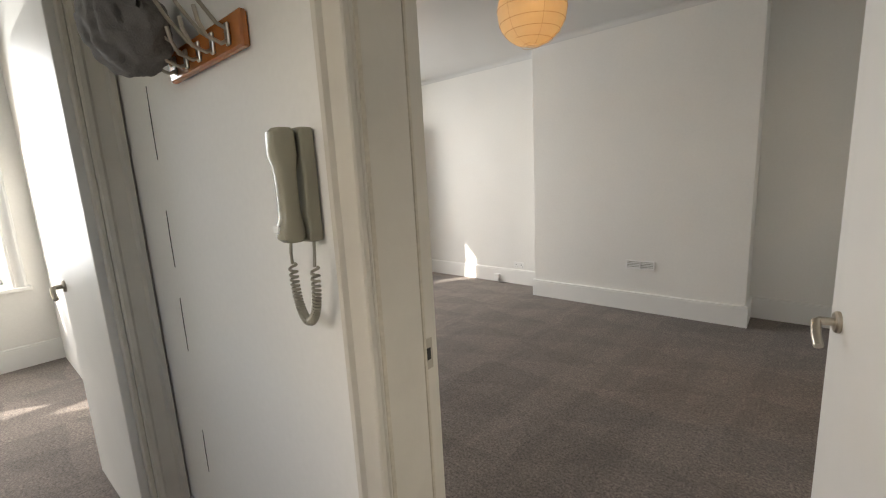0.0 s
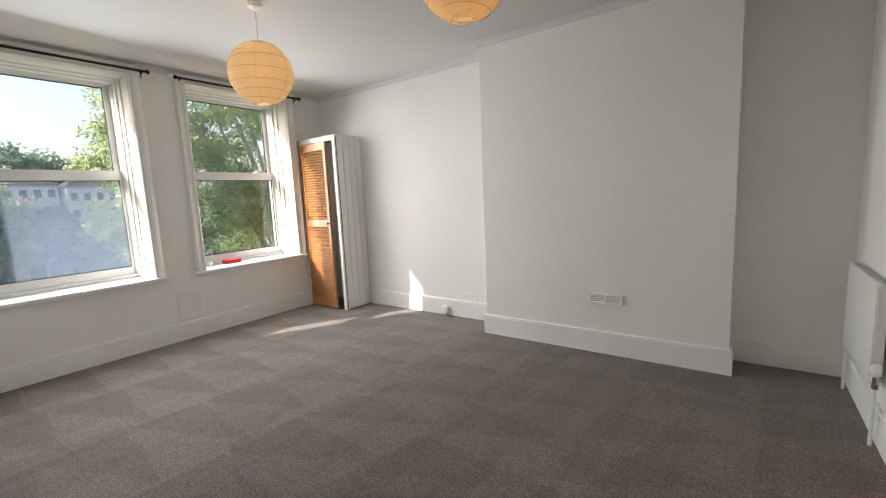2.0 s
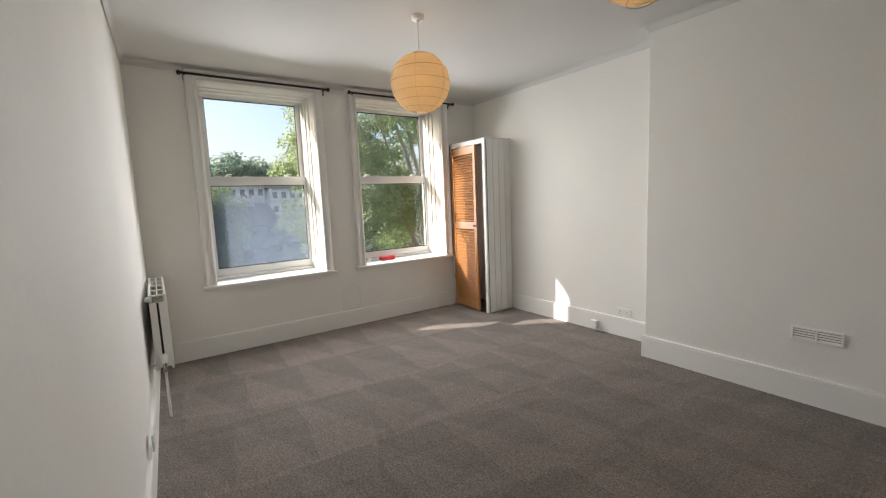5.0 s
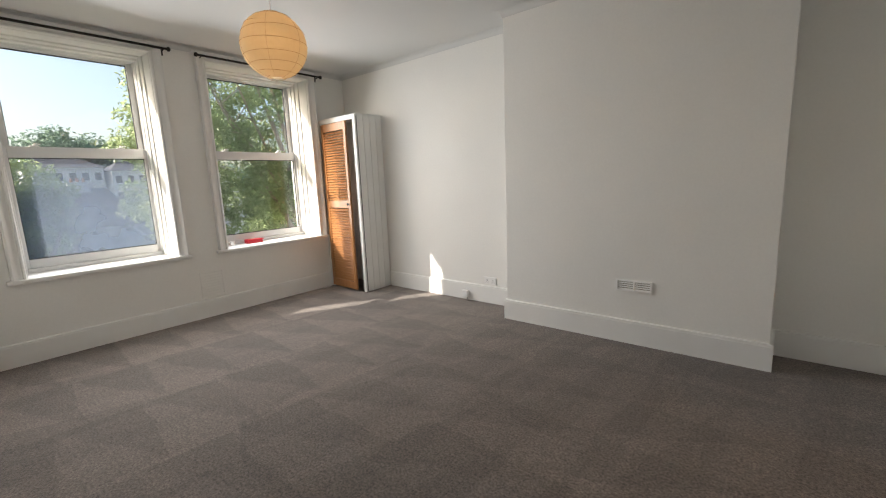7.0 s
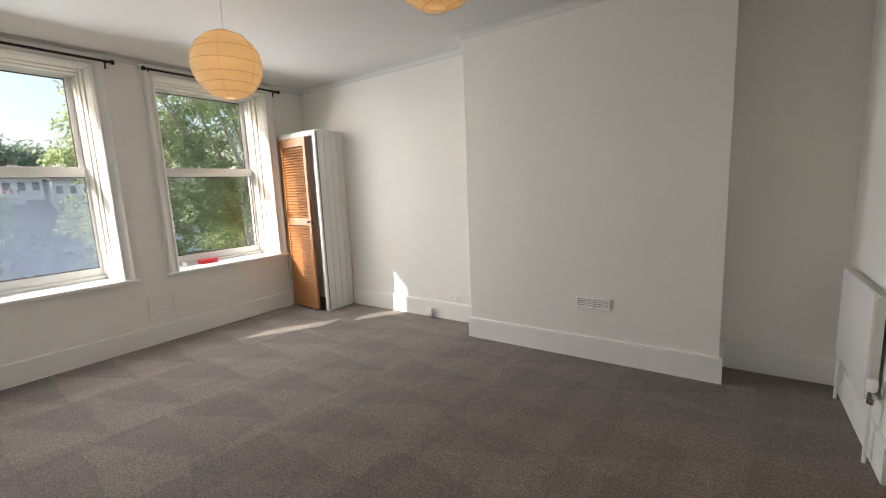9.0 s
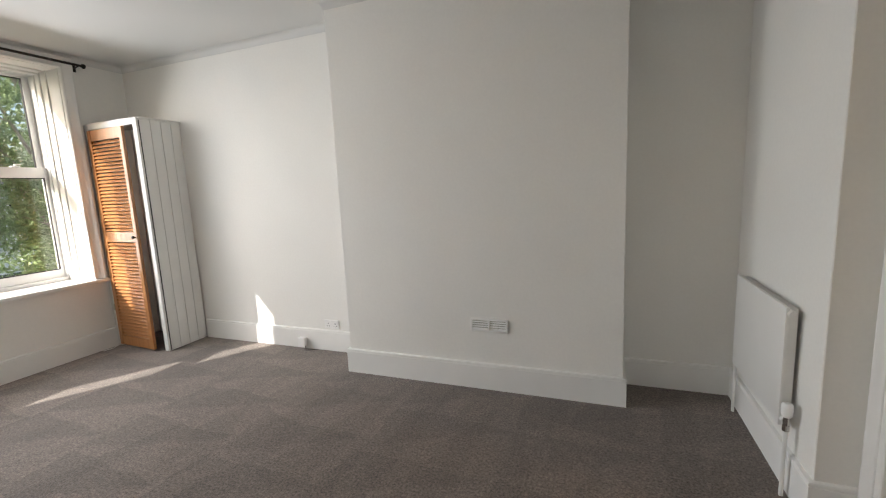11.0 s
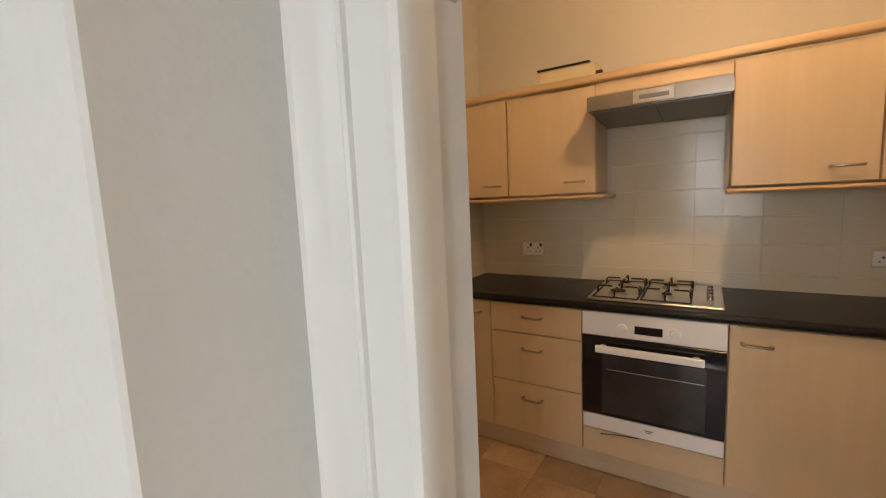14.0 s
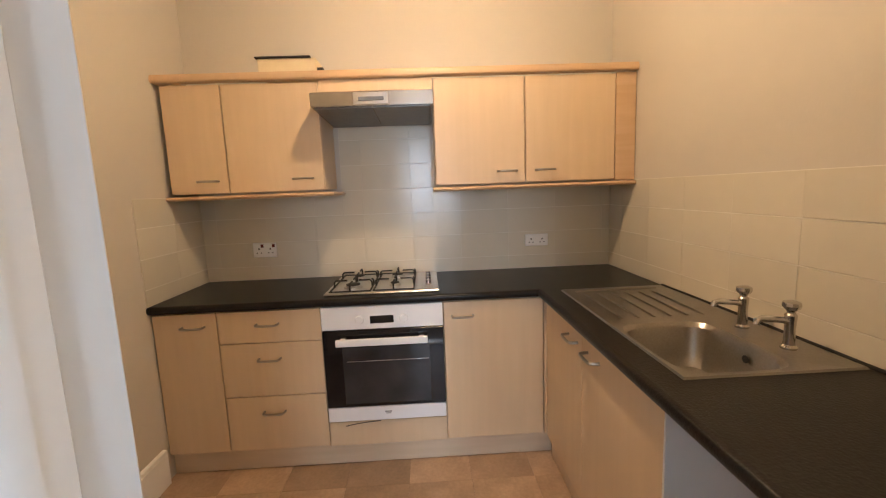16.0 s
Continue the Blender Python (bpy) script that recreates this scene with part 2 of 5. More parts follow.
        l.new(cell, pair.inputs[1])
        l.new(pair.outputs[0], wn2.inputs["Vector"])
        edge = calc("ADD", calc("MULTIPLY", s, 0.95), calc("MULTIPLY", wn2.outputs["Value"], 0.12))
        tri = n.new("ShaderNodeMapRange")
        tri.inputs[1].default_value, tri.inputs[2].default_value, tri.inputs[3].default_value, tri.inputs[4].default_value = -0.05, 0.04, low, high
        l.new(calc("SUBTRACT", edge, f), tri.inputs[0])
        tone = calc("ADD", 0.95, calc("MULTIPLY", wn2.outputs["Value"], 0.10))
        fade = n.new("ShaderNodeMapRange")
        fade.inputs[1].default_value, fade.inputs[2].default_value, fade.inputs[3].default_value, fade.inputs[4].default_value = -3.6, -0.9, 1.0, far
        l.new(plain.outputs[0], fade.inputs[0])
        return calc("ADD", 1.0, calc("MULTIPLY", calc("SUBTRACT", calc("MULTIPLY", tri.outputs[0], tone), 1.0), fade.outputs[0]))

    plain = n.new("ShaderNodeSeparateXYZ")
    l.new(co, plain.inputs[0])

    mm = n.new("ShaderNodeMath")
    mm.operation = "MULTIPLY"
    l.new(calc("MULTIPLY", swept(4, 0.74, 0.42, 0.875, 1.125, 4.22, 0.5), swept(-72, 1.25, 0.34, 0.95, 1.045, 0.4, 1.0)), mm.inputs[0])
    l.new(strokes(-38, (3.2, 1.2, 0.01), 0.93, 1.08), mm.inputs[1])
    r2 = mm
    blotch = n.new("ShaderNodeTexNoise")
    blotch.inputs["Scale"].default_value, blotch.inputs["Detail"].default_value = 24, 5
    l.new(co, blotch.inputs["Vector"])
    r3 = n.new("ShaderNodeMapRange")
    r3.inputs[1].default_value, r3.inputs[2].default_value, r3.inputs[3].default_value, r3.inputs[4].default_value = 0.3, 0.7, 0.88, 1.12
    l.new(blotch.outputs["Fac"], r3.inputs[0])
    m1, m2 = n.new("ShaderNodeMath"), n.new("ShaderNodeMath")
    m1.operation = m2.operation = "MULTIPLY"
    l.new(ramp.outputs[0], m1.inputs[0])
    l.new(r2.outputs[0], m1.inputs[1])
    l.new(m1.outputs[0], m2.inputs[0])
    l.new(r3.outputs[0], m2.inputs[1])
    mx = n.new("ShaderNodeMix")
    mx.data_type, mx.blend_type = "RGBA", "MULTIPLY"
    mx.inputs[0].default_value = 1
    mx.inputs[6].default_value = (0.165, 0.135, 0.115, 1)
    l.new(m2.outputs[0], mx.inputs[7])
    l.new(mx.outputs[2], b.inputs["Base Color"])
    bp = n.new("ShaderNodeBump")
    bp.inputs["Strength"].default_value, bp.inputs["Distance"].default_value = 0.6, 0.006
    l.new(fine.outputs["Fac"], bp.inputs["Height"])
    l.new(bp.outputs[0], b.inputs["Normal"])
    return m


CARPET = carpet_material()
VINYL = material("brown_vinyl_tile", (0.40, 0.28, 0.18), 0.42, stain=0.26, stain_scale=5, grain=0.10, grain_scale=60, spread=0.20, bump=0.06, bump_scale=30)


def glass_material(name, mist=0.0):
    """Window glass: clear with a faint mirror, or misted by condensation."""
    m = bpy.data.materials.new(name)
    m.use_nodes = True
    n, l = m.node_tree.nodes, m.node_tree.links
    n.remove(n["Principled BSDF"])
    tr, gl, mix = n.new("ShaderNodeBsdfTransparent"), n.new("ShaderNodeBsdfGlossy"), n.new("ShaderNodeMixShader")
    gl.inputs["Roughness"].default_value = 0.02
    mix.inputs[0].default_value = 0.035
    l.new(tr.outputs[0], mix.inputs[1])
    l.new(gl.outputs[0], mix.inputs[2])
    last = mix.outputs[0]
    if mist:
        tl, mix2 = n.new("ShaderNodeBsdfTranslucent"), n.new("ShaderNodeMixShader")
        tl.inputs["Color"].default_value = (0.165, 0.205, 0.275, 1)
        t = n.new("ShaderNodeTexNoise")
        t.inputs["Scale"].default_value, t.inputs["Detail"].default_value = 2.2, 5
        l.new(n.new("ShaderNodeTexCoord").outputs["Object"], t.inputs["Vector"])
        r = n.new("ShaderNodeMapRange")
        r.inputs[1].default_value, r.inputs[2].default_value, r.inputs[3].default_value, r.inputs[4].default_value = 0.3, 0.7, 0.45, 1.25
        l.new(t.outputs["Fac"], r.inputs[0])
        sep = n.new("ShaderNodeSeparateXYZ")
        l.new(n.new("ShaderNodeTexCoord").outputs["Object"], sep.inputs[0])
        fall = n.new("ShaderNodeMapRange")
        fall.inputs[1].default_value, fall.inputs[2].default_value, fall.inputs[3].default_value, fall.inputs[4].default_value = 1.05, 1.58, mist * 1.25, mist * 0.40
        l.new(sep.outputs[2], fall.inputs[0])
        both = n.new("ShaderNodeMath")
        both.operation = "MULTIPLY"
        l.new(r.outputs[0], both.inputs[0])
        l.new(fall.outputs[0], both.inputs[1])
        l.new(both.outputs[0], mix2.inputs[0])
        l.new(last, mix2.inputs[1])
        l.new(tl.outputs[0], mix2.inputs[2])
        last = mix2.outputs[0]
    l.new(last, n["Material Output"].inputs[0])
    return m


GLASS = glass_material("window_glass")
MIST = glass_material("misted_window_glass", 0.5)


def paper_material():
    m = bpy.data.materials.new("lantern_paper")
    m.use_nodes = True
    n, l = m.node_tree.nodes, m.node_tree.links
    n.remove(n["Principled BSDF"])
    d, t, mix = n.new("ShaderNodeBsdfDiffuse"), n.new("ShaderNodeBsdfTranslucent"), n.new("ShaderNodeMixShader")
    tex = n.new("ShaderNodeTexNoise")
    tex.inputs["Scale"].default_value = 40
    l.new(n.new("ShaderNodeTexCoord").outputs["Object"], tex.inputs["Vector"])
    mx = n.new("ShaderNodeMix")
    mx.data_type = "RGBA"
    mx.inputs[6].default_value, mx.inputs[7].default_value = (0.76, 0.65, 0.46, 1), (0.82, 0.72, 0.53, 1)
    l.new(tex.outputs["Fac"], mx.inputs[0])
    l.new(mx.outputs[2], d.inputs[0])
    l.new(mx.outputs[2], t.inputs[0])
    mix.inputs[0].default_value = 0.55
    soft = n.new("ShaderNodeBsdfRefraction")
    soft.inputs["IOR"].default_value, soft.inputs["Roughness"].default_value = 1.1, 1.0
    see = n.new("ShaderNodeMixShader")
    see.inputs[0].default_value = 0.045
    l.new(t.outputs[0], see.inputs[1])
    l.new(soft.outputs[0], see.inputs[2])
    l.new(d.outputs[0], mix.inputs[1])
    l.new(see.outputs[0], mix.inputs[2])
    l.new(mix.outputs[0], n["Material Output"].inputs[0])
    return m


PAPER = paper_material()


def glow_material(name, color, strength):
    m = bpy.data.materials.new(name)
    m.use_nodes = True
    b = m.node_tree.nodes["Principled BSDF"]
    b.inputs["Emission Color"].default_value = (*color, 1)
    b.inputs["Emission Strength"].default_value = strength
    return m


BULB = glow_material("lit_bulb", (1.0, 0.45, 0.10), 1.3)

# ---- mesh helpers ----


def box(bm, x0, x1, y0, y1, z0, z1, bevel=0.0, seg=1):
    ret = bmesh.ops.create_cube(bm, size=1, matrix=Matrix.Translation(((x0 + x1) / 2, (y0 + y1) / 2, (z0 + z1) / 2)) @ Matrix.Diagonal((abs(x1 - x0), abs(y1 - y0), abs(z1 - z0), 1)))
    if bevel:
        edges = {e for v in ret["verts"] for e in v.link_edges}
        bmesh.ops.bevel(bm, geom=list(edges), offset=bevel, segments=seg, profile=0.6, affect="EDGES")
    return bm


def boxes(*items, bevel=0.0):
    bm = bmesh.new()
    for b in items:
        box(bm, *b, bevel=bevel)
    return bm


def tube(bm, a, b, r0, r1=None, seg=16, caps=True):
    a, b = Vector(a), Vector(b)
    d = b - a
    m = Matrix.Translation((a + b) / 2) @ d.to_track_quat("Z", "Y").to_matrix().to_4x4()
    bmesh.ops.create_cone(bm, cap_ends=caps, segments=seg, radius1=r0, radius2=r0 if r1 is None else r1, depth=d.length, matrix=m)
    return bm


def pipe(bm, pts, r, seg=8):
    """A bent round bar through the points."""
    pts = [Vector(p) for p in pts]
    rings = []
    up = Vector((0.13, 0.27, 0.95)).normalized()
    for i, p in enumerate(pts):
        d = (pts[min(i + 1, len(pts) - 1)] - pts[max(i - 1, 0)]).normalized()
        u = d.cross(up).normalized()
        w = d.cross(u).normalized()
        rings.append([bm.verts.new(p + r * (math.cos(k * math.tau / seg) * u + math.sin(k * math.tau / seg) * w)) for k in range(seg)])
    for q, s in zip(rings, rings[1:]):
        for k in range(seg):
            bm.faces.new((q[k], q[(k + 1) % seg], s[(k + 1) % seg], s[k]))
    bm.faces.new(rings[0])
    bm.faces.new(rings[-1])
    return bm


def lathe(bm, at, profile, seg=24, axis=Vector((0, 0, 1))):
    """Turns (radius, height) pairs about an axis through at."""
    m = Matrix.Translation(at) @ axis.to_track_quat("Z", "Y").to_matrix().to_4x4()
    rings = [[bm.verts.new(m @ Vector((r * math.cos(k * math.tau / seg), r * math.sin(k * math.tau / seg), h))) for k in range(seg)] for r, h in profile]
    for q, s in zip(rings, rings[1:]):
        for k in range(seg):
            bm.faces.new((q[k], q[(k + 1) % seg], s[(k + 1) % seg], s[k]))
    bm.faces.new(rings[0])
    bm.faces.new(rings[-1])
    return bm


def sweep(bm, profile, path, lift=None):
    """Runs a profile of (out, up) pairs along a flat path with mitred corners; out points to the left of the way. lift maps (x, y, up) to a place."""
    pts = [Vector(p) for p in path]
    lift = lift or (lambda x, y, u: Vector((x, y, u)))
    rings = []
    for i, p in enumerate(pts):
        d0 = (p - pts[i - 1]).normalized() if i else None
        d1 = (pts[i + 1] - p).normalized() if i < len(pts) - 1 else None
        n0 = Vector((-d0.y, d0.x)) if d0 else None
        n1 = Vector((-d1.y, d1.x)) if d1 else None
        if n0 and n1:
            nn = (n0 + n1).normalized()
            nn = nn / max(0.2, nn.dot(n0))
        else:
            nn = n0 or n1
        rings.append([bm.verts.new(lift(p.x + nn.x * o, p.y + nn.y * o, u)) for o, u in profile])
    for a, b in zip(rings, rings[1:]):
        for k in range(len(profile)):
            j = (k + 1) % len(profile)
            bm.faces.new((a[k], a[j], b[j], b[k]))
    bm.faces.new(rings[0])
    bm.faces.new(rings[-1])
    return bm


def mesh_of(name, bm, mat, smooth=False):
    bmesh.ops.recalc_face_normals(bm, faces=bm.faces)
    me = bpy.data.meshes.new(name)
    bm.to_mesh(me)
    bm.free()
    me.materials.append(mat)
    if smooth:
        for p in me.polygons:
            p.use_smooth = True
        me.set_sharp_from_angle(angle=radians(35))
    return me


def part(name, bm, mat, parent, label="", smooth=True):
    """One mesh under a thing or under a part."""
    ob = new(name, mesh_of(name, bm, mat, smooth))
    ob.parent = parent
    if parent is not None:
        ob.matrix_parent_inverse = Matrix.Translation(parent.location).inverted()
    return tagged(ob, label)


def single(name, bm, mat, label, category, kind="", group="", smooth=True):
    """A thing that is one mesh."""
    return tagged(new(name, mesh_of(name, bm, mat, smooth)), label, category, group, kind)


def root(name, at, label, category, group="", kind=""):
    """The Empty at a thing's base that holds its parts."""
    ob = tagged(new(name), label, category, group, kind)
    ob.location = at
    ob.empty_display_size = 0.05
    return ob

# ---- the large structure ----
H = 2.62       # living room ceiling
KH = 2.78      # kitchen ceiling
WX = -4.175    # window wall, inner face
WO = -4.62     # window wall, outer face
W1, W2, WB = (1.0, 2.04), (2.505, 3.62), (-1.12, -0.02)
WC = (-2.67, -1.57)   # window openings along the wall
WZ = (0.66, 2.50)


def structure(name, bm, mat, label, category="wall", smooth=False):
    return single(name, bm, mat, label, category, kind="structure", smooth=smooth)


structure("floor", boxes((WO, 1.10, 0.2, 4.35, -0.20, 0.0), (WO, -1.3, -3.3, 0.2, -0.20, 0.0), (-1.3, 1.9, -1.1, 0.2, -0.20, 0.0)), CARPET, "grey-brown short pile carpet with brushed marks", "carpet")
structure("ceiling", boxes((WO, 1.10, 0.2, 4.35, H, H + 0.15), (WO, -1.3, -3.3, 0.2, H, H + 0.15), (-1.3, 1.9, -1.1, 0.2, H, H + 0.15)), CEIL, "plain white painted plaster ceiling, colour lowered to offset window light", "ceiling")
structure("ceiling_kitchen", boxes((1.10, 3.6, 1.4, 4.35, KH, KH + 0.15)), KCEIL, "plain painted kitchen ceiling, darkened to cut bounced light", "ceiling")

win_items = []
cuts = [WC, WB, W1, W2]
edges_y = [-3.3] + [v for c in cuts for v in c] + [4.35]
for i in range(0, len(edges_y), 2):
    win_items.append((WO, WX, edges_y[i], edges_y[i + 1], 0, H))
for c in cuts:
    win_items.append((WO, WX, c[0], c[1], 0, WZ[0]))
    win_items.append((WO, WX, c[0], c[1], WZ[1], H))
structure("wall_window", boxes(*win_items), WALL, "off-white painted plaster wall with deep window openings")
structure("wall_north", boxes((WX, 1.10, 4.15, 4.35, 0, H)), WALL, "off-white painted plaster alcove wall")
structure("chimney_breast", boxes((-1.617, 0.283, 3.83, 4.15, 0, H), bevel=0.004), WALL, "off-white painted chimney breast with blocked fireplace", "chimney breast")
structure("wall_radiator", boxes((0.916, 1.10, 3.10, 4.15, 0, H), bevel=0.004), WALL, "off-white painted wall beside the alcove")
structure("wall_east", boxes((0.916, 1.10, 0.2, 2.34, 0, H), bevel=0.004), WALL, "off-white painted wall beside the kitchen door")
structure("wall_kitchen_door", boxes((1.065, 1.10, 3.03, 3.10, 0, H), (1.065, 1.10, 2.34, 3.03, 2.04, H)), WALL, "painted wall above the kitchen door")
HY0, HY1 = 0.475, 0.376    # room face of the hall wall at the window end and at the door
bm = boxes((WX, 0.0, 0.2, 0.45, 0, H))
for v in bm.verts:
    if v.co.y > 0.4:
        v.co.y = HY0 if v.co.x < -1 else HY1
for item in ((0.80, 0.916, 0.2, HY1, 0, H), (0.0, 0.80, 0.2, HY1, 2.06, H)):
    box(bm, *item)
structure("wall_hall", bm, WALL, "off-white painted wall between hall and living room")
# The gap in this wall is an assumed, unseen opening added for hall light.
structure("wall_hall_south", boxes((-1.2, -0.5, -1.2, -1.1, 0, H), (0.3, 1.9, -1.2, -1.1, 0, H), (-0.5, 0.3, -1.2, -1.1, 0, 1.0), (-0.5, 0.3, -1.2, -1.1, 2.2, H)), WALL, "off-white painted hall wall")
structure("wall_hall_end", boxes((1.9, 2.0, -1.1, 0.2, 0, H), (0.916, 1.9, 0.2, 0.3, 0, H)), WALL, "off-white painted end wall of the hall")
structure("wall_bedroom_south", boxes((WX, -1.3, -3.3, -3.2, 0, H)), WALL, "off-white painted bedroom wall")
structure("wall_bedroom_door", boxes((-1.3, -1.2, -3.2, -0.70, 0, H), (-1.3, -1.2, 0.10, 0.2, 0, H), (-1.3, -1.2, -0.70, 0.10, 2.05, H)), WALL, "off-white painted wall with the bedroom door opening")
structure("wall_kitchen_back", boxes((3.43, 3.6, 1.4, 4.35, 0, KH)), KWALL, "cream painted kitchen wall")
structure("wall_kitchen_north", boxes((1.10, 3.43, 4.11, 4.35, 0, KH)), KWALL, "cream painted kitchen side wall")
structure("wall_kitchen_south", boxes((1.10, 3.43, 1.42, 1.62, 0, KH)), KWALL, "cream painted kitchen wall above the sink")
structure("wall_kitchen_west", boxes((1.10, 1.13, 3.12, 4.11, 0, KH), (1.10, 1.13, 1.62, 2.33, 0, KH), (1.10, 1.13, 2.33, 3.06, 2.04, KH)), KWALL, "cream painted wall beside the kitchen door")

SKIRT = [(0, 0), (0.019, 0), (0.019, 0.161), (0.0165, 0.163), (0.0165, 0.166), (0.0195, 0.168), (0.0195, 0.174), (0.016, 0.179), (0.008, 0.181), (0, 0.181)]


def skirting(path, label="white gloss painted skirting board with moulded top", mat=None):
    return single("baseboard", sweep(bmesh.new(), SKIRT, path), mat or SATIN, label, "skirting board", kind="structure")


skirting([(1.062, 3.10), (0.916, 3.10), (0.916, 4.15), (0.283, 4.15), (0.283, 3.83), (-1.617, 3.83), (-1.617, 4.15), (-3.47, 4.15)])
skirting([(WX, 3.755), (WX, HY0), (-0.075, HY1 + 0.002)])
skirting([(0.89, HY1), (0.916, HY1), (0.916, 2.34), (1.062, 2.34)])
skirting([(WX, 0.2), (WX, -3.2), (-1.3, -3.2)])
skirting([(-0.11, 0.2), (-1.2, 0.2)])
skirting([(2.83, 4.11), (1.13, 4.11)], "white painted kitchen skirting board")

COVE = [(0, 0), (0.0, -0.050), (0.003, -0.050)] + [(0.003 + 0.044 * (1 - math.cos(a)), -0.049 + 0.046 * math.sin(a)) for a in [math.pi / 2 * k / 7 for k in range(8)]] + [(0.050, -0.003), (0.050, 0)]
for cove_path in ([(1.065, 3.10), (0.916, 3.10), (0.916, 4.15), (0.283, 4.15), (0.283, 3.83), (-1.617, 3.83), (-1.617, 4.15), (WX, 4.15), (WX, HY0), (0.916, HY1), (0.916, 2.34), (1.065, 2.34)],):
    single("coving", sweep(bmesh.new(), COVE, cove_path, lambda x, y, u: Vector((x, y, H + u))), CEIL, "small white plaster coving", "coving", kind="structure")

# ---- windows ----


ARCH = [(0, 0), (0.0, 0.014), (0.006, 0.018), (0.018, 0.018), (0.026, 0.012), (0.034, 0.013), (0.050, 0.016), (0.062, 0.024), (0.076, 0.030), (0.090, 0.030), (0.095, 0.022), (0.095, 0)]


def architrave(corners, place, mat, label, width=0.095, thick=1.0):
    """A moulded frame that goes round an opening: corners run so that the opening lies on the right."""
    prof = [(o * width / 0.095, u * thick) for o, u in ARCH]
    return single("architrave", sweep(bmesh.new(), prof, corners, place), mat, label, "architrave", kind="structure")


def bar_frame(y0, y1, z0, z1, w, x0, x1, bevel=0.006):
    bm = bmesh.new()
    box(bm, x0, x1, y0, y0 + w, z0, z1, bevel)
    box(bm, x0, x1, y1 - w, y1, z0, z1, bevel)
    box(bm, x0, x1, y0 + w - 0.001, y1 - w + 0.001, z0, z0 + w, bevel)
    box(bm, x0, x1, y0 + w - 0.001, y1 - w + 0.001, z1 - w, z1, bevel)
    return bm


def sash_bars(y0, y1, z0, z1, side, low, high, x0, x1):
    """A sash: two stiles, a bottom rail and a top rail."""
    bm = bmesh.new()
    for b in ((y0, y0 + side, z0, z1), (y1 - side, y1, z0, z1), (y0 + side - 0.001, y1 - side + 0.001, z0, z0 + low), (y0 + side - 0.001, y1 - side + 0.001, z1 - high, z1)):
        box(bm, x0, x1, *b, 0.006, 2)
    return bm


def window(name, y, misted, label):
    """A white plastic sliding sash window deep in its reveal."""
    y0, y1 = y
    w = root(name, (-4.5, (y0 + y1) / 2, WZ[0]), label, "window", "sash windows", "structure")
    part("window_frame", bar_frame(y0 + 0.002, y1 - 0.002, WZ[0], WZ[1], 0.036, -4.60, -4.455), PLASTIC, w)
    up = part("sash", sash_bars(y0 + 0.034, y1 - 0.034, 1.61, WZ[1] - 0.02, 0.050, 0.05, 0.034, -4.575, -4.535), PLASTIC, w)
    lo = part("sash", sash_bars(y0 + 0.034, y1 - 0.034, WZ[0] + 0.030, 1.686, 0.028, 0.078, 0.090, -4.532, -4.490), PLASTIC, w)
    for sash, z0, z1, off, x, mat, lab in ((up, 1.645, WZ[1] - 0.045, 0.072, -4.555, GLASS, "clear double glazed pane"), (lo, WZ[0] + 0.10, 1.605, 0.050, -4.512, MIST if misted else GLASS, "lower pane misted with condensation" if misted else "clear lower pane")):
        pane = part("pane", boxes((x - 0.004, x + 0.004, y0 + off, y1 - off, z0, z1)), mat, sash, lab, smooth=False)
        pane.visible_shadow = False
        k = 0.010 if sash is up else 0.009
        part("gasket", bar_frame(y0 + off + k - 0.001, y1 - off - k + 0.001, (1.659 if sash is up else WZ[0] + 0.107), (WZ[1] - 0.053 if sash is up else 1.597), 0.007, x - 0.01, x + 0.014, 0.001), DARK, sash, "black rubber glazing seal")
    for f in (0.22, 0.78):
        yy = y0 + (y1 - y0) * f
        bm = bmesh.new()
        box(bm, -4.53, -4.495, yy - 0.03, yy + 0.03, 1.6862, 1.697, 0.003)
        tube(bm, (-4.512, yy, 1.697), (-4.512, yy, 1.71), 0.011, 0.008, 12)
        box(bm, -4.519, -4.505, yy - 0.008, yy + 0.04, 1.704, 1.714, 0.003)
        part("sash_lock", bm, WHITE_PLASTIC, w, "white sash lock")
    sill = bmesh.new()
    box(sill, -4.46, WX - 0.001, y0 + 0.001, y1 - 0.001, WZ[0] - 0.02, WZ[0] + 0.004)
    box(sill, WX - 0.002, WX + 0.055, y0 - 0.115, y1 + 0.115, WZ[0] - 0.030, WZ[0] + 0.004, 0.010, 3)
    part("window_sill", sill, GLOSS, w, "white gloss painted window board")
    # stepped lining of the reveal
    lin = bmesh.new()
    for s, yy in ((1, y0), (-1, y1)):
        for a, b, d in ((-4.455, -4.40, 0.030), (-4.402, -4.33, 0.016), (-4.332, WX, 0.004)):
            lo_y, hi_y = sorted((yy + s * 0.0005, yy + s * d))
            box(lin, a, b, lo_y, hi_y, WZ[0] + 0.004, WZ[1] - 0.0005, 0.003)
    for a, b, d in ((-4.455, -4.40, 0.030), (-4.402, -4.33, 0.016), (-4.332, WX, 0.004)):
        box(lin, a, b, y0 + 0.031, y1 - 0.031, WZ[1] - d, WZ[1] - 0.0005, 0.003)
    part("reveal_lining", lin, GLOSS, w, "white painted stepped wooden reveal")
    architrave([(y0, WZ[0] + 0.005), (y0, WZ[1]), (y1, WZ[1]), (y1, WZ[0] + 0.005)], lambda a, b, u: Vector((WX + u, a, b)), GLOSS, "white painted moulded window architrave", 0.092, 1.7)
    return w


window("window_1", W1, True, "white plastic sash window with a misted lower pane")
window("window_2", W2, False, "white plastic sash window above the sill with trees beyond")
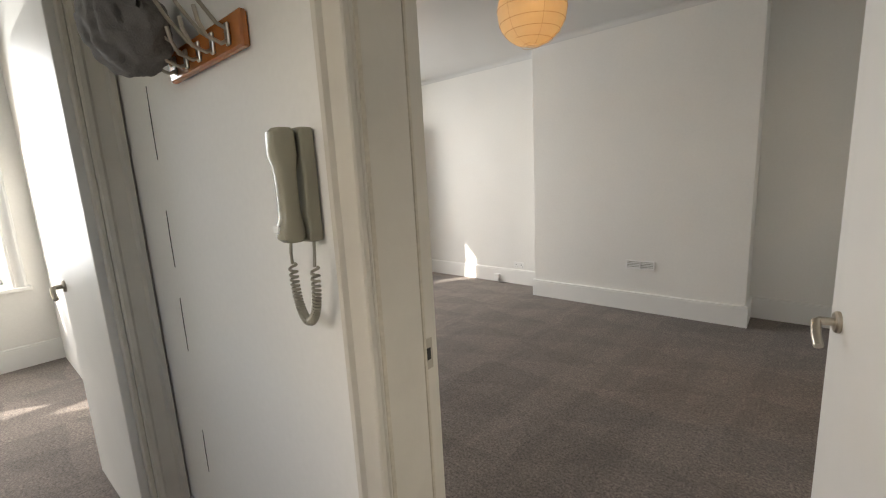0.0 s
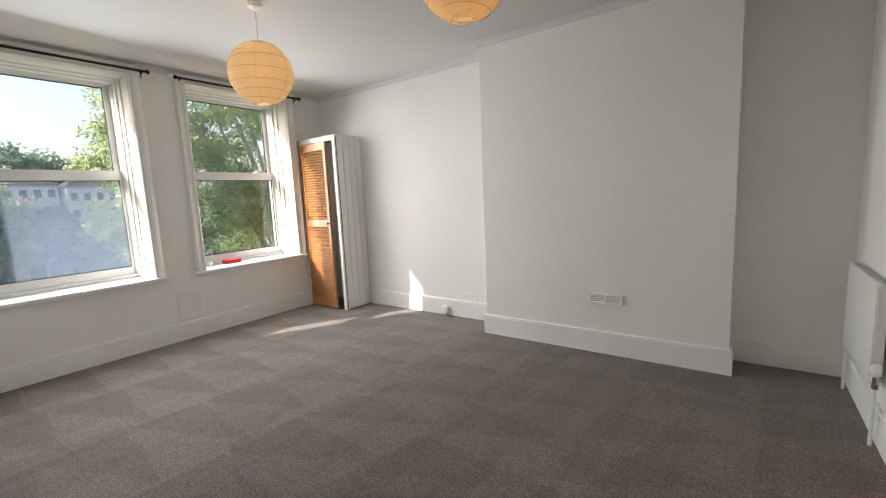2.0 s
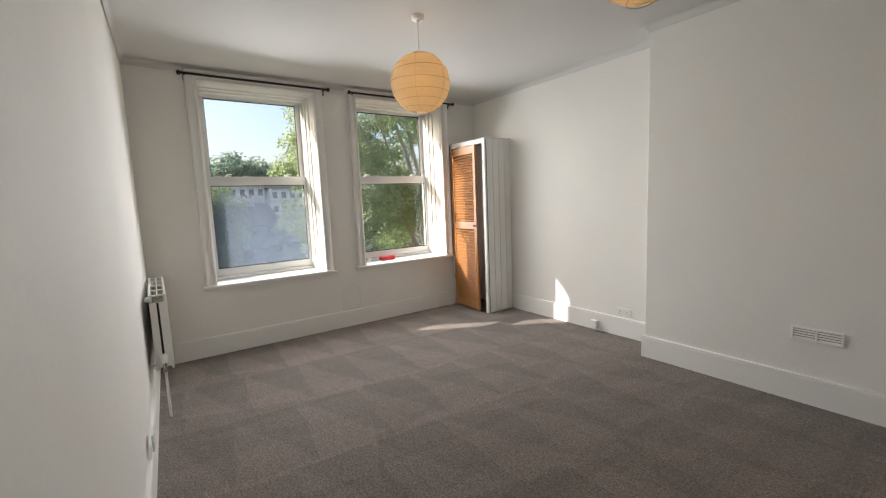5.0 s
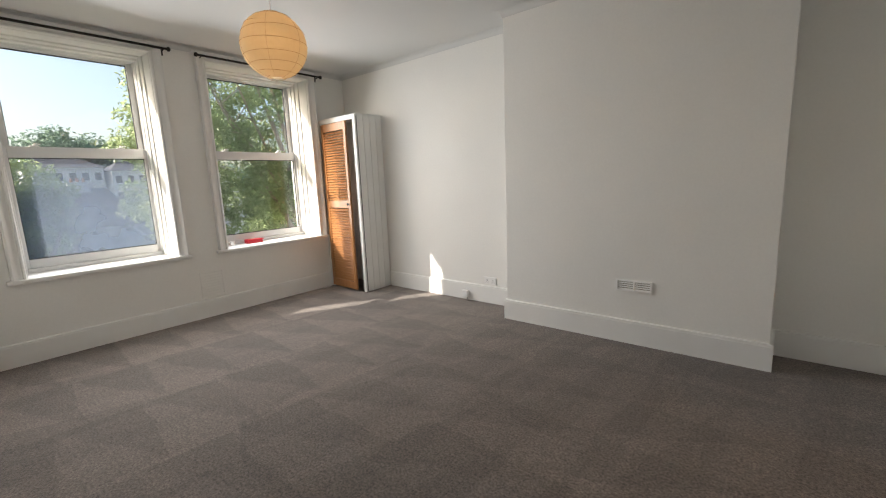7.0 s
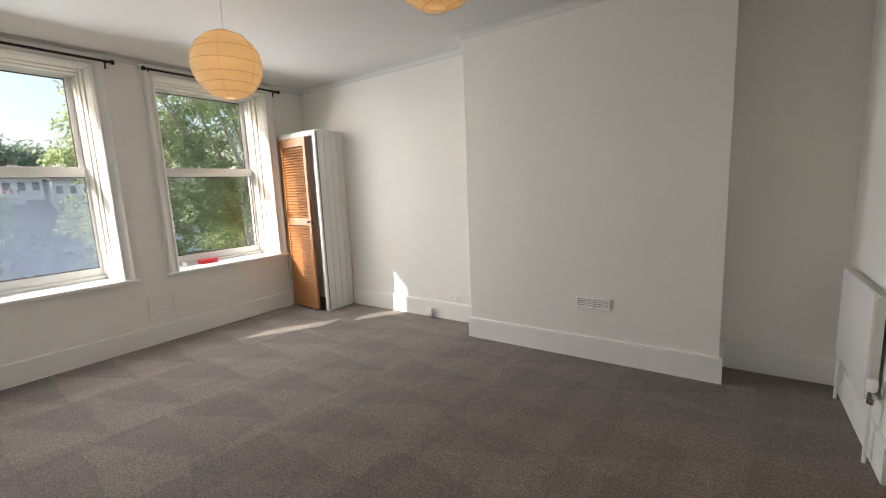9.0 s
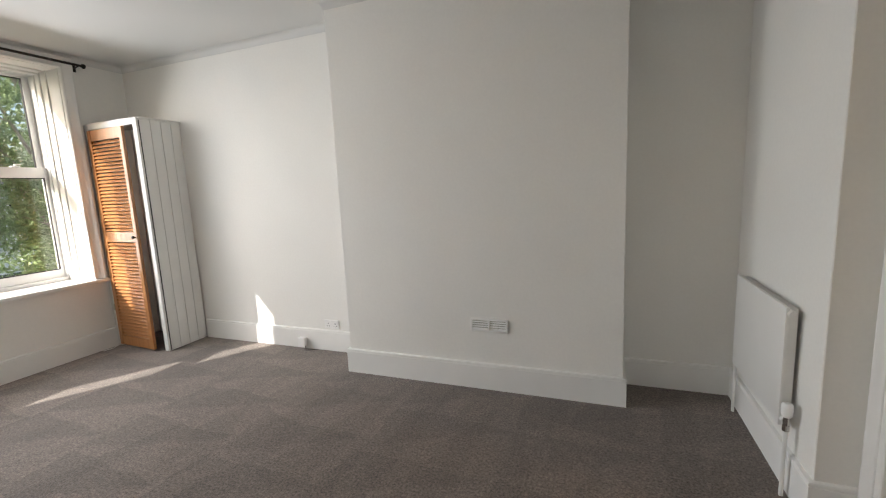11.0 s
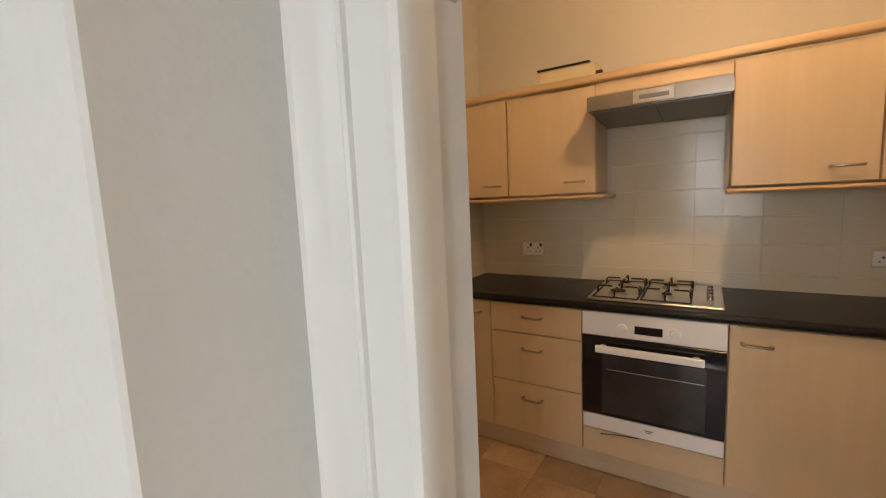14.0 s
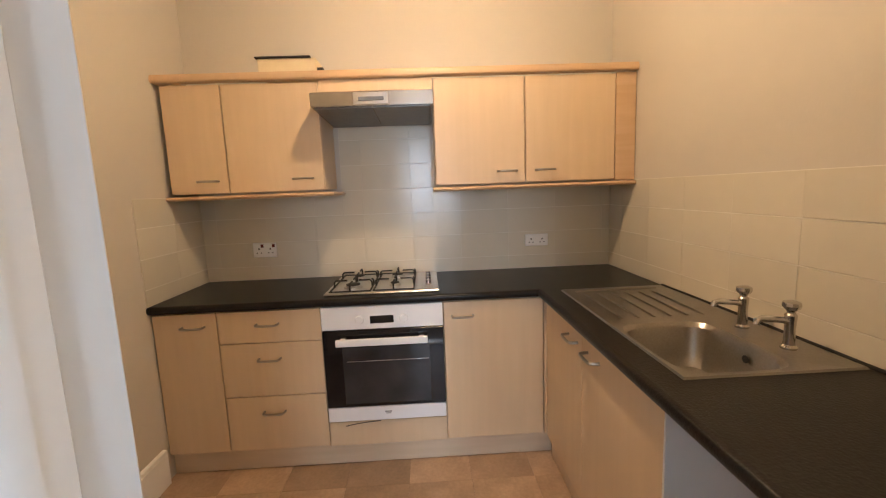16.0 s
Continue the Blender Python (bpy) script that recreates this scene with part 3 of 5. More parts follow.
window("window_3", WB, False, "white plastic sash window of the bedroom")
window("window_4", WC, False, "white plastic sash window of the bedroom")

# ---- doors ----


def lever_handle(parent, at, side, along):
    """A lever on a round rose; side is the door face's normal, along the way the lever points."""
    at, side, along = Vector(at), Vector(side), Vector(along)
    bm = bmesh.new()
    lathe(bm, at, [(0.001, 0), (0.026, 0), (0.026, 0.006), (0.022, 0.010), (0.001, 0.010)], 24, side)
    pipe(bm, [at + side * 0.008, at + side * 0.036, at + side * 0.043 + along * 0.008, at + side * 0.047 + along * 0.035 - Vector((0, 0, 0.022)), at + side * 0.046 + along * 0.062 - Vector((0, 0, 0.042))], 0.010, 12)
    return part("door_handle", bm, NICKEL, parent, "satin nickel lever handle on a round rose")


def hinge(parent, at, z0, z1, way, side):
    bm = bmesh.new()
    at, way, side = Vector(at), Vector(way), Vector(side)
    tube(bm, at + Vector((0, 0, z0)), at + Vector((0, 0, z1)), 0.0055, seg=10)
    c = at + way * 0.014
    box(bm, c.x - 0.010, c.x + 0.010, c.y - 0.004, c.y + 0.004, z0, z1, 0.001)
    return part("hinge", bm, WHITE_PLASTIC, parent, "painted-over steel hinge")


def panel_door(name, pivot, way, width, height, thick, label, swing_side):
    """A flush painted door; way is where it points from its hinge."""
    way = Vector(way).normalized()
    n = Vector((-way.y, way.x)) * swing_side
    d = root(name, (pivot[0], pivot[1], 0), label, "door", kind="structure")
    bm = bmesh.new()
    m = Matrix(((way.x, n.x, 0, pivot[0]), (way.y, n.y, 0, pivot[1]), (0, 0, 1, 0), (0, 0, 0, 1)))
    box(bm, 0, width, 0, thick, 0.012, height, 0.003)
    bmesh.ops.transform(bm, matrix=m, verts=bm.verts)
    part("door_leaf", bm, GLOSS, d)
    return d, m


# the living room door stands open into the room
door_1, dm = panel_door("door_1", (0.806, 0.392), (-0.128, 0.75), 0.765, 2.03, 0.04, "open white painted flush door with lever handle", 1)
face = dm.to_3x3() @ Vector((0, 1, 0))
back = -face
alongd = dm.to_3x3() @ Vector((-1, 0, 0))
lever_handle(door_1, dm @ Vector((0.695, 0.04, 0.972)), face, alongd)
lever_handle(door_1, dm @ Vector((0.695, 0.0, 0.972)), back, alongd)
latch = bmesh.new()
box(latch, 0.764, 0.7672, 0.010, 0.030, 0.90, 1.06, 0.001)
bmesh.ops.transform(latch, matrix=dm, verts=latch.verts)
part("latch_plate", latch, NICKEL, door_1, "satin nickel latch plate")

# its lining, stop and keep
lin = root("door_lining", (0.0, 0.2, 0), "cream gloss painted door lining with worn edges", "door frame", kind="structure")
bm = bmesh.new()
box(bm, 0.0, 0.012, 0.20, HY1, 0, 2.06, 0.002)
box(bm, 0.012, 0.038, 0.20, 0.312, 0, 2.045, 0.004)
part("jamb", bm, DIRTY, lin)
bm = bmesh.new()
box(bm, 0.79, 0.80, 0.20, HY1, 0, 2.06, 0.002)
box(bm, 0.765, 0.79, 0.20, 0.312, 0, 2.045, 0.004)
part("jamb", bm, DIRTY, lin)
WORN = material("stained_worn_paint", (0.58, 0.53, 0.44), 0.4, stain=0.14, stain_scale=14, grain=0.08, grain_scale=120, bump=0.2, bump_scale=40)
part("worn_edge", boxes((0.0118, 0.031, 0.3125, 0.330, 0, 2.044), bevel=0.006), WORN, lin, "brown-stained worn edge of the door stop")
part("worn_edge", boxes((0.0365, 0.0395, 0.206, 0.216, 0, 2.044), bevel=0.0012), WORN, lin, "brown-stained worn edge of the lining")
part("head", boxes((0.012, 0.79, 0.20, HY1, 2.045, 2.06), bevel=0.002), DIRTY, lin)
part("keep_plate", boxes((0.0115, 0.0135, 0.335, 0.360, 0.975, 1.04), bevel=0.0008), NICKEL, lin, "steel latch keep")
part("keep_slot", boxes((0.0130, 0.0142, 0.343, 0.353, 0.995, 1.02)), DARK, lin, "dark latch slot")
ARCH_HALL = [(0, 0), (0.0, 0.012), (0.005, 0.016), (0.02, 0.016), (0.03, 0.010), (0.05, 0.012), (0.075, 0.016), (0.085, 0.026), (0.100, 0.028), (0.108, 0.020), (0.108, 0)]
for yy, s, mat, wide, proud, x0 in ((0.20, -1, DIRTY, 0.62, 0.8, 0.036), (HY1, 1, GLOSS, 0.62, 0.55, 0.004)):
    pts = [(x0, 0.0), (x0, 2.05), (0.80 - x0, 2.05), (0.80 - x0, 0.0)]
    single("architrave", sweep(bmesh.new(), [(o * wide, u * proud) for o, u in ARCH_HALL], pts, lambda a, b, u, yy=yy, s=s: Vector((a, yy + s * u, b))), mat, "painted moulded door architrave", "architrave", kind="structure")

# bedroom door, open, and its frame
door_2, bmx = panel_door("door_2", (-1.25, 0.098), (-0.74, -0.012), 0.735, 2.02, 0.04, "open white painted bedroom door", 1)
f2 = bmx.to_3x3() @ Vector((0, 1, 0))
a2 = bmx.to_3x3() @ Vector((-1, 0, 0))
lever_handle(door_2, bmx @ Vector((0.66, 0.04, 0.965)), f2, a2)
lever_handle(door_2, bmx @ Vector((0.66, 0.0, 0.965)), -f2, a2)
lin2 = root("door_lining", (-1.25, 0.1, 0), "cream gloss painted bedroom door lining", "door frame", kind="structure")
bm = bmesh.new()
box(bm, -1.30, -1.20, 0.085, 0.10, 0, 2.05, 0.003)
part("jamb", bm, DIRTY, lin2)
part("jamb", boxes((-1.30, -1.20, -0.70, -0.685, 0, 2.05), bevel=0.003), DIRTY, lin2)
part("head", boxes((-1.30, -1.20, -0.685, 0.085, 2.035, 2.05), bevel=0.003), DIRTY, lin2)
single("architrave", sweep(bmesh.new(), [(o * 0.9, u * 1.35) for o, u in ARCH_HALL], [(-0.70, 0.0), (-0.70, 2.045), (0.10, 2.045), (0.10, 0.0)], lambda a, b, u: Vector((-1.2 + u, a, b))), DIRTY, "worn cream painted bedroom door architrave", "architrave", kind="structure")

# kitchen door folded back, its frame
door_3, km = panel_door("door_3", (1.095, 2.970), (0.25, 0.968), 0.74, 2.02, 0.040, "open white painted kitchen door folded back", -1)
for z0, z1 in ((1.575, 1.675), (0.25, 0.35)):
    bm = bmesh.new()
    box(bm, -0.0035, 0.001, 0.004, 0.030, z0, z1, 0.0008)
    bmesh.ops.transform(bm, matrix=km, verts=bm.verts)
    tube(bm, km @ Vector((-0.004, -0.002, z0)), km @ Vector((-0.004, -0.002, z1)), 0.0055, seg=10)
    hg = part("hinge", bm, WHITE_PLASTIC, door_3, "white painted butt hinge")
    sc = bmesh.new()
    for dz, dy in ((0.015, 0.018), (0.05, 0.022), (0.085, 0.016)):
        box(sc, -0.0042, -0.003, dy - 0.003, dy + 0.003, z0 + dz - 0.002, z0 + dz + 0.002)
    bmesh.ops.transform(sc, matrix=km, verts=sc.verts)
    part("screw", sc, DARK, hg, "dark screw heads")
KARCH = [(0, 0), (0.0, 0.016), (0.003, 0.022), (0.009, 0.025), (0.017, 0.023), (0.021, 0.017), (0.022, 0.011), (0.057, 0.012), (0.058, 0.018), (0.061, 0.020), (0.064, 0.018), (0.065, 0.012), (0.073, 0.014), (0.083, 0.021), (0.092, 0.030), (0.097, 0.033), (0.105, 0.032), (0.109, 0.026), (0.110, 0)]
single("architrave", sweep(bmesh.new(), KARCH, [(2.957, 0.0), (2.957, 2.04), (2.36, 2.04)][::-1], lambda a, b, u: Vector((1.065 - u, a, b))), GLOSS, "white gloss moulded architrave of the kitchen door", "architrave", kind="structure")
klin = root("door_lining", (1.08, 2.95, 0), "white painted kitchen door lining", "door frame", kind="structure")
part("jamb", boxes((1.052, 1.089, 2.959, 3.029, 0, 2.04), bevel=0.003), GLOSS, klin)
part("jamb", boxes((1.058, 1.13, 2.34, 2.355, 0, 2.04), bevel=0.002), GLOSS, klin)

# ---- living room things ----


def lantern(at, cord_top):
    """A paper globe on a cord from a ceiling rose."""
    x, y, z = at
    p = root("pendant_lamp", (x, y, cord_top), "round cream paper lantern lamp, lit, on a white cord", "pendant lamp", "paper lanterns")
    r, n_lat, n_lon = 0.205, 72, 48
    bm = bmesh.new()
    rings = []
    for i in range(4, n_lat - 3):
        a = math.pi * i / n_lat
        rr = r * (1 - 0.010 * abs(math.sin(a * 20)))
        rings.append([bm.verts.new((x + rr * math.sin(a) * math.cos(k * math.tau / n_lon), y + rr * math.sin(a) * math.sin(k * math.tau / n_lon), z + rr * 0.98 * math.cos(a))) for k in range(n_lon)])
    for q, s in zip(rings, rings[1:]):
        for k in range(n_lon):
            bm.faces.new((q[k], q[(k + 1) % n_lon], s[(k + 1) % n_lon], s[k]))
    part("shade", bm, PAPER, p, "ribbed cream paper globe")
    bm = bmesh.new()
    rib = random.Random(3)
    for i in range(1, 10):
        a = math.pi * (i + rib.uniform(-0.15, 0.15)) / 10
        tilt = rib.uniform(-0.012, 0.012)
        pts = [(x + r * 1.003 * math.sin(a) * math.cos(t), y + r * 1.003 * math.sin(a) * math.sin(t), z + r * 0.985 * math.cos(a) + tilt * math.cos(t)) for t in [math.tau * k / 40 for k in range(41)]]
        pipe(bm, pts, 0.0016, 5)
    for k in range(6):
        t = math.tau * (k + 0.3) / 6
        pipe(bm, [(x + r * 1.001 * math.sin(a) * math.cos(t), y + r * 1.001 * math.sin(a) * math.sin(t), z + r * 0.982 * math.cos(a)) for a in [math.pi * (0.06 + 0.88 * q / 24) for q in range(25)]], 0.0009, 4)
    part("rib", bm, RIBM, p, "thin bamboo ribs")
    bm = bmesh.new()
    lathe(bm, (x, y, z + 0.02), [(0.004, -0.055), (0.022, -0.045), (0.030, -0.015), (0.024, 0.012), (0.013, 0.03), (0.012, 0.045)], 20)
    part("bulb", bm, BULB, p, "lit warm bulb")
    bm = bmesh.new()
    tube(bm, (x, y, z + 0.06), (x, y, z + 0.11), 0.016, 0.014)
    tube(bm, (x, y, z + 0.11), (x, y, cord_top - 0.03), 0.003, seg=8)
    part("cord", bm, WHITE_PLASTIC, p, "white cord and lamp holder")
    bm = bmesh.new()
    lathe(bm, (x, y, cord_top), [(0.045, 0), (0.045, -0.012), (0.038, -0.026), (0.014, -0.034), (0.006, -0.045)], 24)
    part("ceiling_rose", bm, WHITE_PLASTIC, p, "white ceiling rose")
    return p


lantern((-2.334, 2.185, 2.178), H)
lantern((-0.736, 2.20, 2.297), H)


def curtain_rod(y0, y1, x=WX + 0.06, z=2.545):
    p = root("curtain_rod", (x, (y0 + y1) / 2, z), "thin dark metal curtain rod above the window", "curtain rod", "curtain rods")
    part("rod", tube(bmesh.new(), (x, y0, z), (x, y1, z), 0.0105), RODM, p)
    for yy, s in ((y0, -1), (y1, 1)):
        bm = bmesh.new()
        lathe(bm, (x, yy, z), [(0.0105, 0), (0.018, 0.003), (0.021, 0.012), (0.018, 0.022), (0.010, 0.028), (0.001, 0.030)], 16, Vector((0, s, 0)))
        part("finial", bm, RODM, p)
        bm = bmesh.new()
        tube(bm, (x, yy - s * 0.03, z - 0.008), (WX + 0.002, yy - s * 0.03, z - 0.02), 0.006, seg=10)
        box(bm, WX - 0.0005, WX + 0.006, yy - s * 0.03 - 0.012, yy - s * 0.03 + 0.012, z - 0.05, z + 0.012, 0.002)
        part("bracket", bm, RODM, p)
    return p


curtain_rod(0.885, 2.175)
curtain_rod(2.43, 3.775)
single("rod_holder", lathe(bmesh.new(), (WX - 0.001, 2.395, 2.562), [(0.020, 0), (0.020, 0.004), (0.008, 0.008), (0.008, 0.035), (0.017, 0.040), (0.019, 0.052), (0.012, 0.060), (0.001, 0.061)], 18, Vector((1, 0, 0))), WHITE_PLASTIC, "small white knob bracket beside the curtain rod", "rod bracket")


def radiator(name_at, place, length, z0, z1, panels, label, near_low):
    """A pressed steel panel radiator. place maps (along, out, up) to the room."""
    p = root("radiator", place(length / 2, 0, z0), label, "radiator", "radiators")

    def solid(items, bevel=0.0):
        bm = bmesh.new()
        for b in items:
            box(bm, *b, bevel=bevel)
        for v in bm.verts:
            v.co = place(*v.co)
        return bm

    outs = [0.056] if panels == 1 else [0.045 + 0.085 * k for k in range(panels)]
    for o in outs:
        bm = bmesh.new()
        box(bm, 0, length, o - 0.007, o + 0.007, z0, z1, 0.005, 2)
        for v in bm.verts:
            v.co = place(*v.co)
        part("panel", bm, RADPAINT, p)
    fins = []
    base = outs[0] + (0.008 if panels > 1 else -0.042)
    for k in range(int(length / 0.028)):
        fins.append((0.02 + k * 0.028, 0.022 + k * 0.028, base, base + (0.065 if panels > 1 else 0.034), z0 + 0.04, z1 - (0.075 if panels > 1 else 0.006)))
    part("convector_fin", solid(fins), WORN if panels > 1 else RADPAINT, p, "row of thin convector fins", smooth=False)["kind"] = "stuff"
    if panels > 1:
        part("side_panel", solid([(-0.004, 0.001, outs[0] - 0.006, outs[0] + 0.033, z0 + 0.02, z1 - 0.05), (-0.004, 0.001, outs[0] + 0.046, outs[-1] + 0.006, z0 + 0.02, z1 - 0.05)], 0.002), RADPAINT, p)
        # Dark strip behind the end slot, in place of the shade inside.
        part("side_gap", solid([(0.0012, 0.003, outs[0] + 0.030, outs[0] + 0.049, z0 + 0.03, z1 - 0.055)]), DARK, p, "dark strip for the shade in the end panel slot")
        part("top_grille", solid([(0.015 + k * 0.215, 0.030 + k * 0.215, outs[0] + 0.006, outs[-1] - 0.006, z1 - 0.014, z1 - 0.004) for k in range(5)] + [(0.015, length - 0.015, outs[0] + 0.038, outs[0] + 0.046, z1 - 0.018, z1 - 0.008)], 0.002), RADPAINT, p, "open bars across the top")
    for al in (0.0, length):
        for zz in (z1 - 0.025, z0 + 0.03):
            bm = bmesh.new()
            tube(bm, Vector((al - 0.018 if al == 0 else al - 0.02, outs[0] - 0.012, zz)), Vector((al + 0.02 if al == 0 else al + 0.018, outs[0] - 0.012, zz)), 0.014, seg=12)
            for v in bm.verts:
                v.co = place(*v.co)
            part("end_fitting", bm, RADPAINT, p)
    al = -0.03
    bm = bmesh.new()
    oo = outs[0] - 0.012 if panels == 1 else outs[0] + 0.04
    lathe(bm, (al, oo, z0 + 0.055), [(0.013, 0), (0.019, 0.008), (0.021, 0.03), (0.020, 0.052), (0.015, 0.060), (0.001, 0.061)], 20)
    for v in bm.verts:
        v.co = place(*v.co)
    head = part("valve_head", bm, WHITE_PLASTIC, p, "white thermostatic valve head")
    bm = bmesh.new()
    tube(bm, (al, oo, z0 + 0.01), (al, oo, z0 + 0.058), 0.012, seg=12)
    tube(bm, (al, oo, z0 + 0.03), (0.005, oo, z0 + 0.03), 0.010, seg=12)
    tube(bm, (al, oo, z0 + 0.02), (al, oo, z0 - 0.005), 0.014, seg=6)
    for v in bm.verts:
        v.co = place(*v.co)
    part("valve", bm, CHROME, p, "chrome valve body")
    for pa in (al, length + 0.012):
        bm = bmesh.new()
        tube(bm, (pa, oo, -0.001), (pa, oo, z0 + 0.03), 0.0085, seg=12)
        if pa > 0:
            tube(bm, (pa, oo, z0 + 0.03), (length - 0.01, oo, z0 + 0.03), 0.0085, seg=12)
        for v in bm.verts:
            v.co = place(*v.co)
        part("pipe", bm, RADPAINT, p, "painted pipe to the floor")
    return p


radiator("alcove", lambda a, o, u: Vector((0.916 - o, 3.27 + a, u)), 0.655, 0.30, 0.81, 1, "white single panel radiator on the alcove wall", True)
radiator("window", lambda a, o, u: Vector((-3.07 - a, 0.45 + o, u)), 0.90, 0.32, 0.83, 2, "white double panel radiator below the side wall", True)


def louvre_plate(name, place, w, h, rows, cols, label, mat=None, depth=0.012):
    """A vent plate with sloping blades. place maps (across, out, up)."""
    p = root(name, place(w / 2, 0, 0), label, "wall vent")
    mat = mat or WHITE_PLASTIC

    def solid(items, bevel=0.0):
        bm = bmesh.new()
        for b in items:
            box(bm, *b, bevel=bevel)
        for v in bm.verts:
            v.co = place(*v.co)
        return bm

    e = 0.012
    # White vents get a darker back plate: slot shade put into its colour.
    part("backing", solid([(0.004, w - 0.004, 0.0006, 0.003, 0.004, h - 0.004)]), CORDM if mat is WHITE_PLASTIC else mat, p)
    part("frame", solid([(0, w, 0.0004, depth, 0, e), (0, w, 0.0004, depth, h - e, h), (0, e, 0.0004, depth, e, h - e), (w - e, w, 0.0004, depth, e, h - e)] + [(w * c / cols - 0.006, w * c / cols + 0.006, 0.0004, depth, e, h - e) for c in range(1, cols)], 0.0015), mat, p)
    step = (h - 2 * e) / rows
    for k in range(rows):
        for c in range(cols):
            a, b = w * c / cols + e * 0.6, w * (c + 1) / cols - e * 0.6
            z = e + k * step
            bm = bmesh.new()
            box(bm, a, b, 0.0035, 0.0055, z + step * 0.10, z + step * 0.62)
            for v in bm.verts:
                if v.co.z < z + step * 0.5:
                    v.co.y += depth * 0.55
                v.co = place(*v.co)
            part("slat", bm, mat, p, smooth=False)
    return p


louvre_plate("wall_vent", lambda a, o, u: Vector((-0.655 + a, 3.83 - o, 0.403 + u)), 0.25, 0.085, 4, 2, "white plastic louvred vent on the chimney breast", depth=0.014)
louvre_plate("wall_vent", lambda a, o, u: Vector((WX + o, 2.205 + a, 0.195 + u)), 0.222, 0.268, 9, 1, "painted-over louvred grille under the window", WALL, 0.008)


def socket(place, label, w=0.146, h=0.086, red=False, switches=True):
    """A double wall socket. place maps (across, out, up)."""
    p = root("wall_socket", place(w / 2, 0, 0), label, "socket", "wall sockets")

    def solid(items, bevel=0.0):
        bm = bmesh.new()
        for b in items:
            box(bm, *b, bevel=bevel)
        for v in bm.verts:
            v.co = place(*v.co)
        return bm

    part("plate", solid([(0, w, 0.0005, 0.010, 0, h)], 0.003), WHITE_PLASTIC, p)
    for k in (0, 1):
        cx = w * (0.26 + 0.48 * k)
        part("switch", solid([(cx - 0.008 + 0.02, cx + 0.008 + 0.02, 0.010, 0.0135, h * 0.68, h * 0.90)], 0.001), RED_SWITCH if red else WHITE_PLASTIC, p)
        part("pin_hole", solid([(cx - 0.004, cx + 0.004, 0.0097, 0.0104, h * 0.52, h * 0.64), (cx - 0.016, cx - 0.008, 0.0097, 0.0104, h * 0.28, h * 0.34), (cx + 0.008, cx + 0.016, 0.0097, 0.0104, h * 0.28, h * 0.34)]), DARK, p, "dark pin holes", smooth=False)
    return p


socket(lambda a, o, u: Vector((-2.075 + a, 4.15 - o, 0.195 + u)), "white double wall socket above the skirting", 0.146, 0.078)
socket(lambda a, o, u: Vector((-2.2 - a, 0.45 + o, 0.20 + u)), "white double wall socket beside the radiator")
box_sw = root("cable_box", (-2.28, 4.12, 0.03), "small white telephone box with a loose cable", "cable box")
part("cover", boxes((-2.335, -2.26, 4.085, 4.124, 0.035, 0.105), bevel=0.005), WHITE_PLASTIC, box_sw)
bm = bmesh.new()
pipe(bm, [(-2.27, 4.10, 0.04), (-2.262, 4.095, 0.015), (-2.25, 4.08, 0.004), (-2.22, 4.09, 0.003), (-2.15, 4.12, 0.003)], 0.003, 6)
part("cable", bm, DARK, box_sw, "dark cable")

# the corner cupboard with its louvred door
cup = root("corner_cupboard", (-3.8, 3.95, 0), "white painted corner cupboard with an ajar louvred pine door", "cupboard")
CX0, CX1, CY, CH = WX + 0.03, -3.49, 3.765, 2.045
bm = bmesh.new()
box(bm, CX1 - 0.016, CX1 - 0.001, CY + 0.002, 4.128, 0.0, CH - 0.002)
part("side_panel", bm, GLOSS, cup, "white tongue and groove side panel")
for k in range(4):
    y0 = CY + 0.004 + k * 0.0925
    part("board", boxes((CX1 - 0.002, CX1 + 0.006, y0, y0 + 0.0885, 0.002, CH - 0.004), bevel=0.003), GLOSS, cup)
part("post", boxes((CX1 - 0.045, CX1 + 0.004, CY - 0.022, CY + 0.001, 0, CH + 0.006), bevel=0.003), GLOSS, cup)
part("post", boxes((WX + 0.002, WX + 0.055, CY - 0.020, CY + 0.001, 0.0, CH), bevel=0.003), GLOSS, cup)
part("top_rail", boxes((WX + 0.055, CX1 - 0.045, CY - 0.020, CY + 0.001, CH - 0.05, CH), bevel=0.003), GLOSS, cup)
part("top_board", boxes((WX + 0.002, CX1 + 0.006, CY + 0.002, 4.148, CH - 0.0015, CH + 0.014), bevel=0.002), GLOSS, cup)
# Near-black strip that draws the shaded gap between post and boards.
part("gap_strip", boxes((CX1 + 0.0045, CX1 + 0.0065, CY - 0.004, CY + 0.0035, 0.01, CH - 0.02)), DARK, cup, "dark strip for the shaded gap beside the post")
DW, DZ0, DZ1 = 0.505, 0.02, 1.985
dmx = Matrix.Translation((WX + 0.062, CY - 0.012, 0)) @ Matrix.Rotation(radians(-3.5), 4, "Z")


def in_door(bm):
    bmesh.ops.transform(bm, matrix=dmx, verts=bm.verts)
    return bm


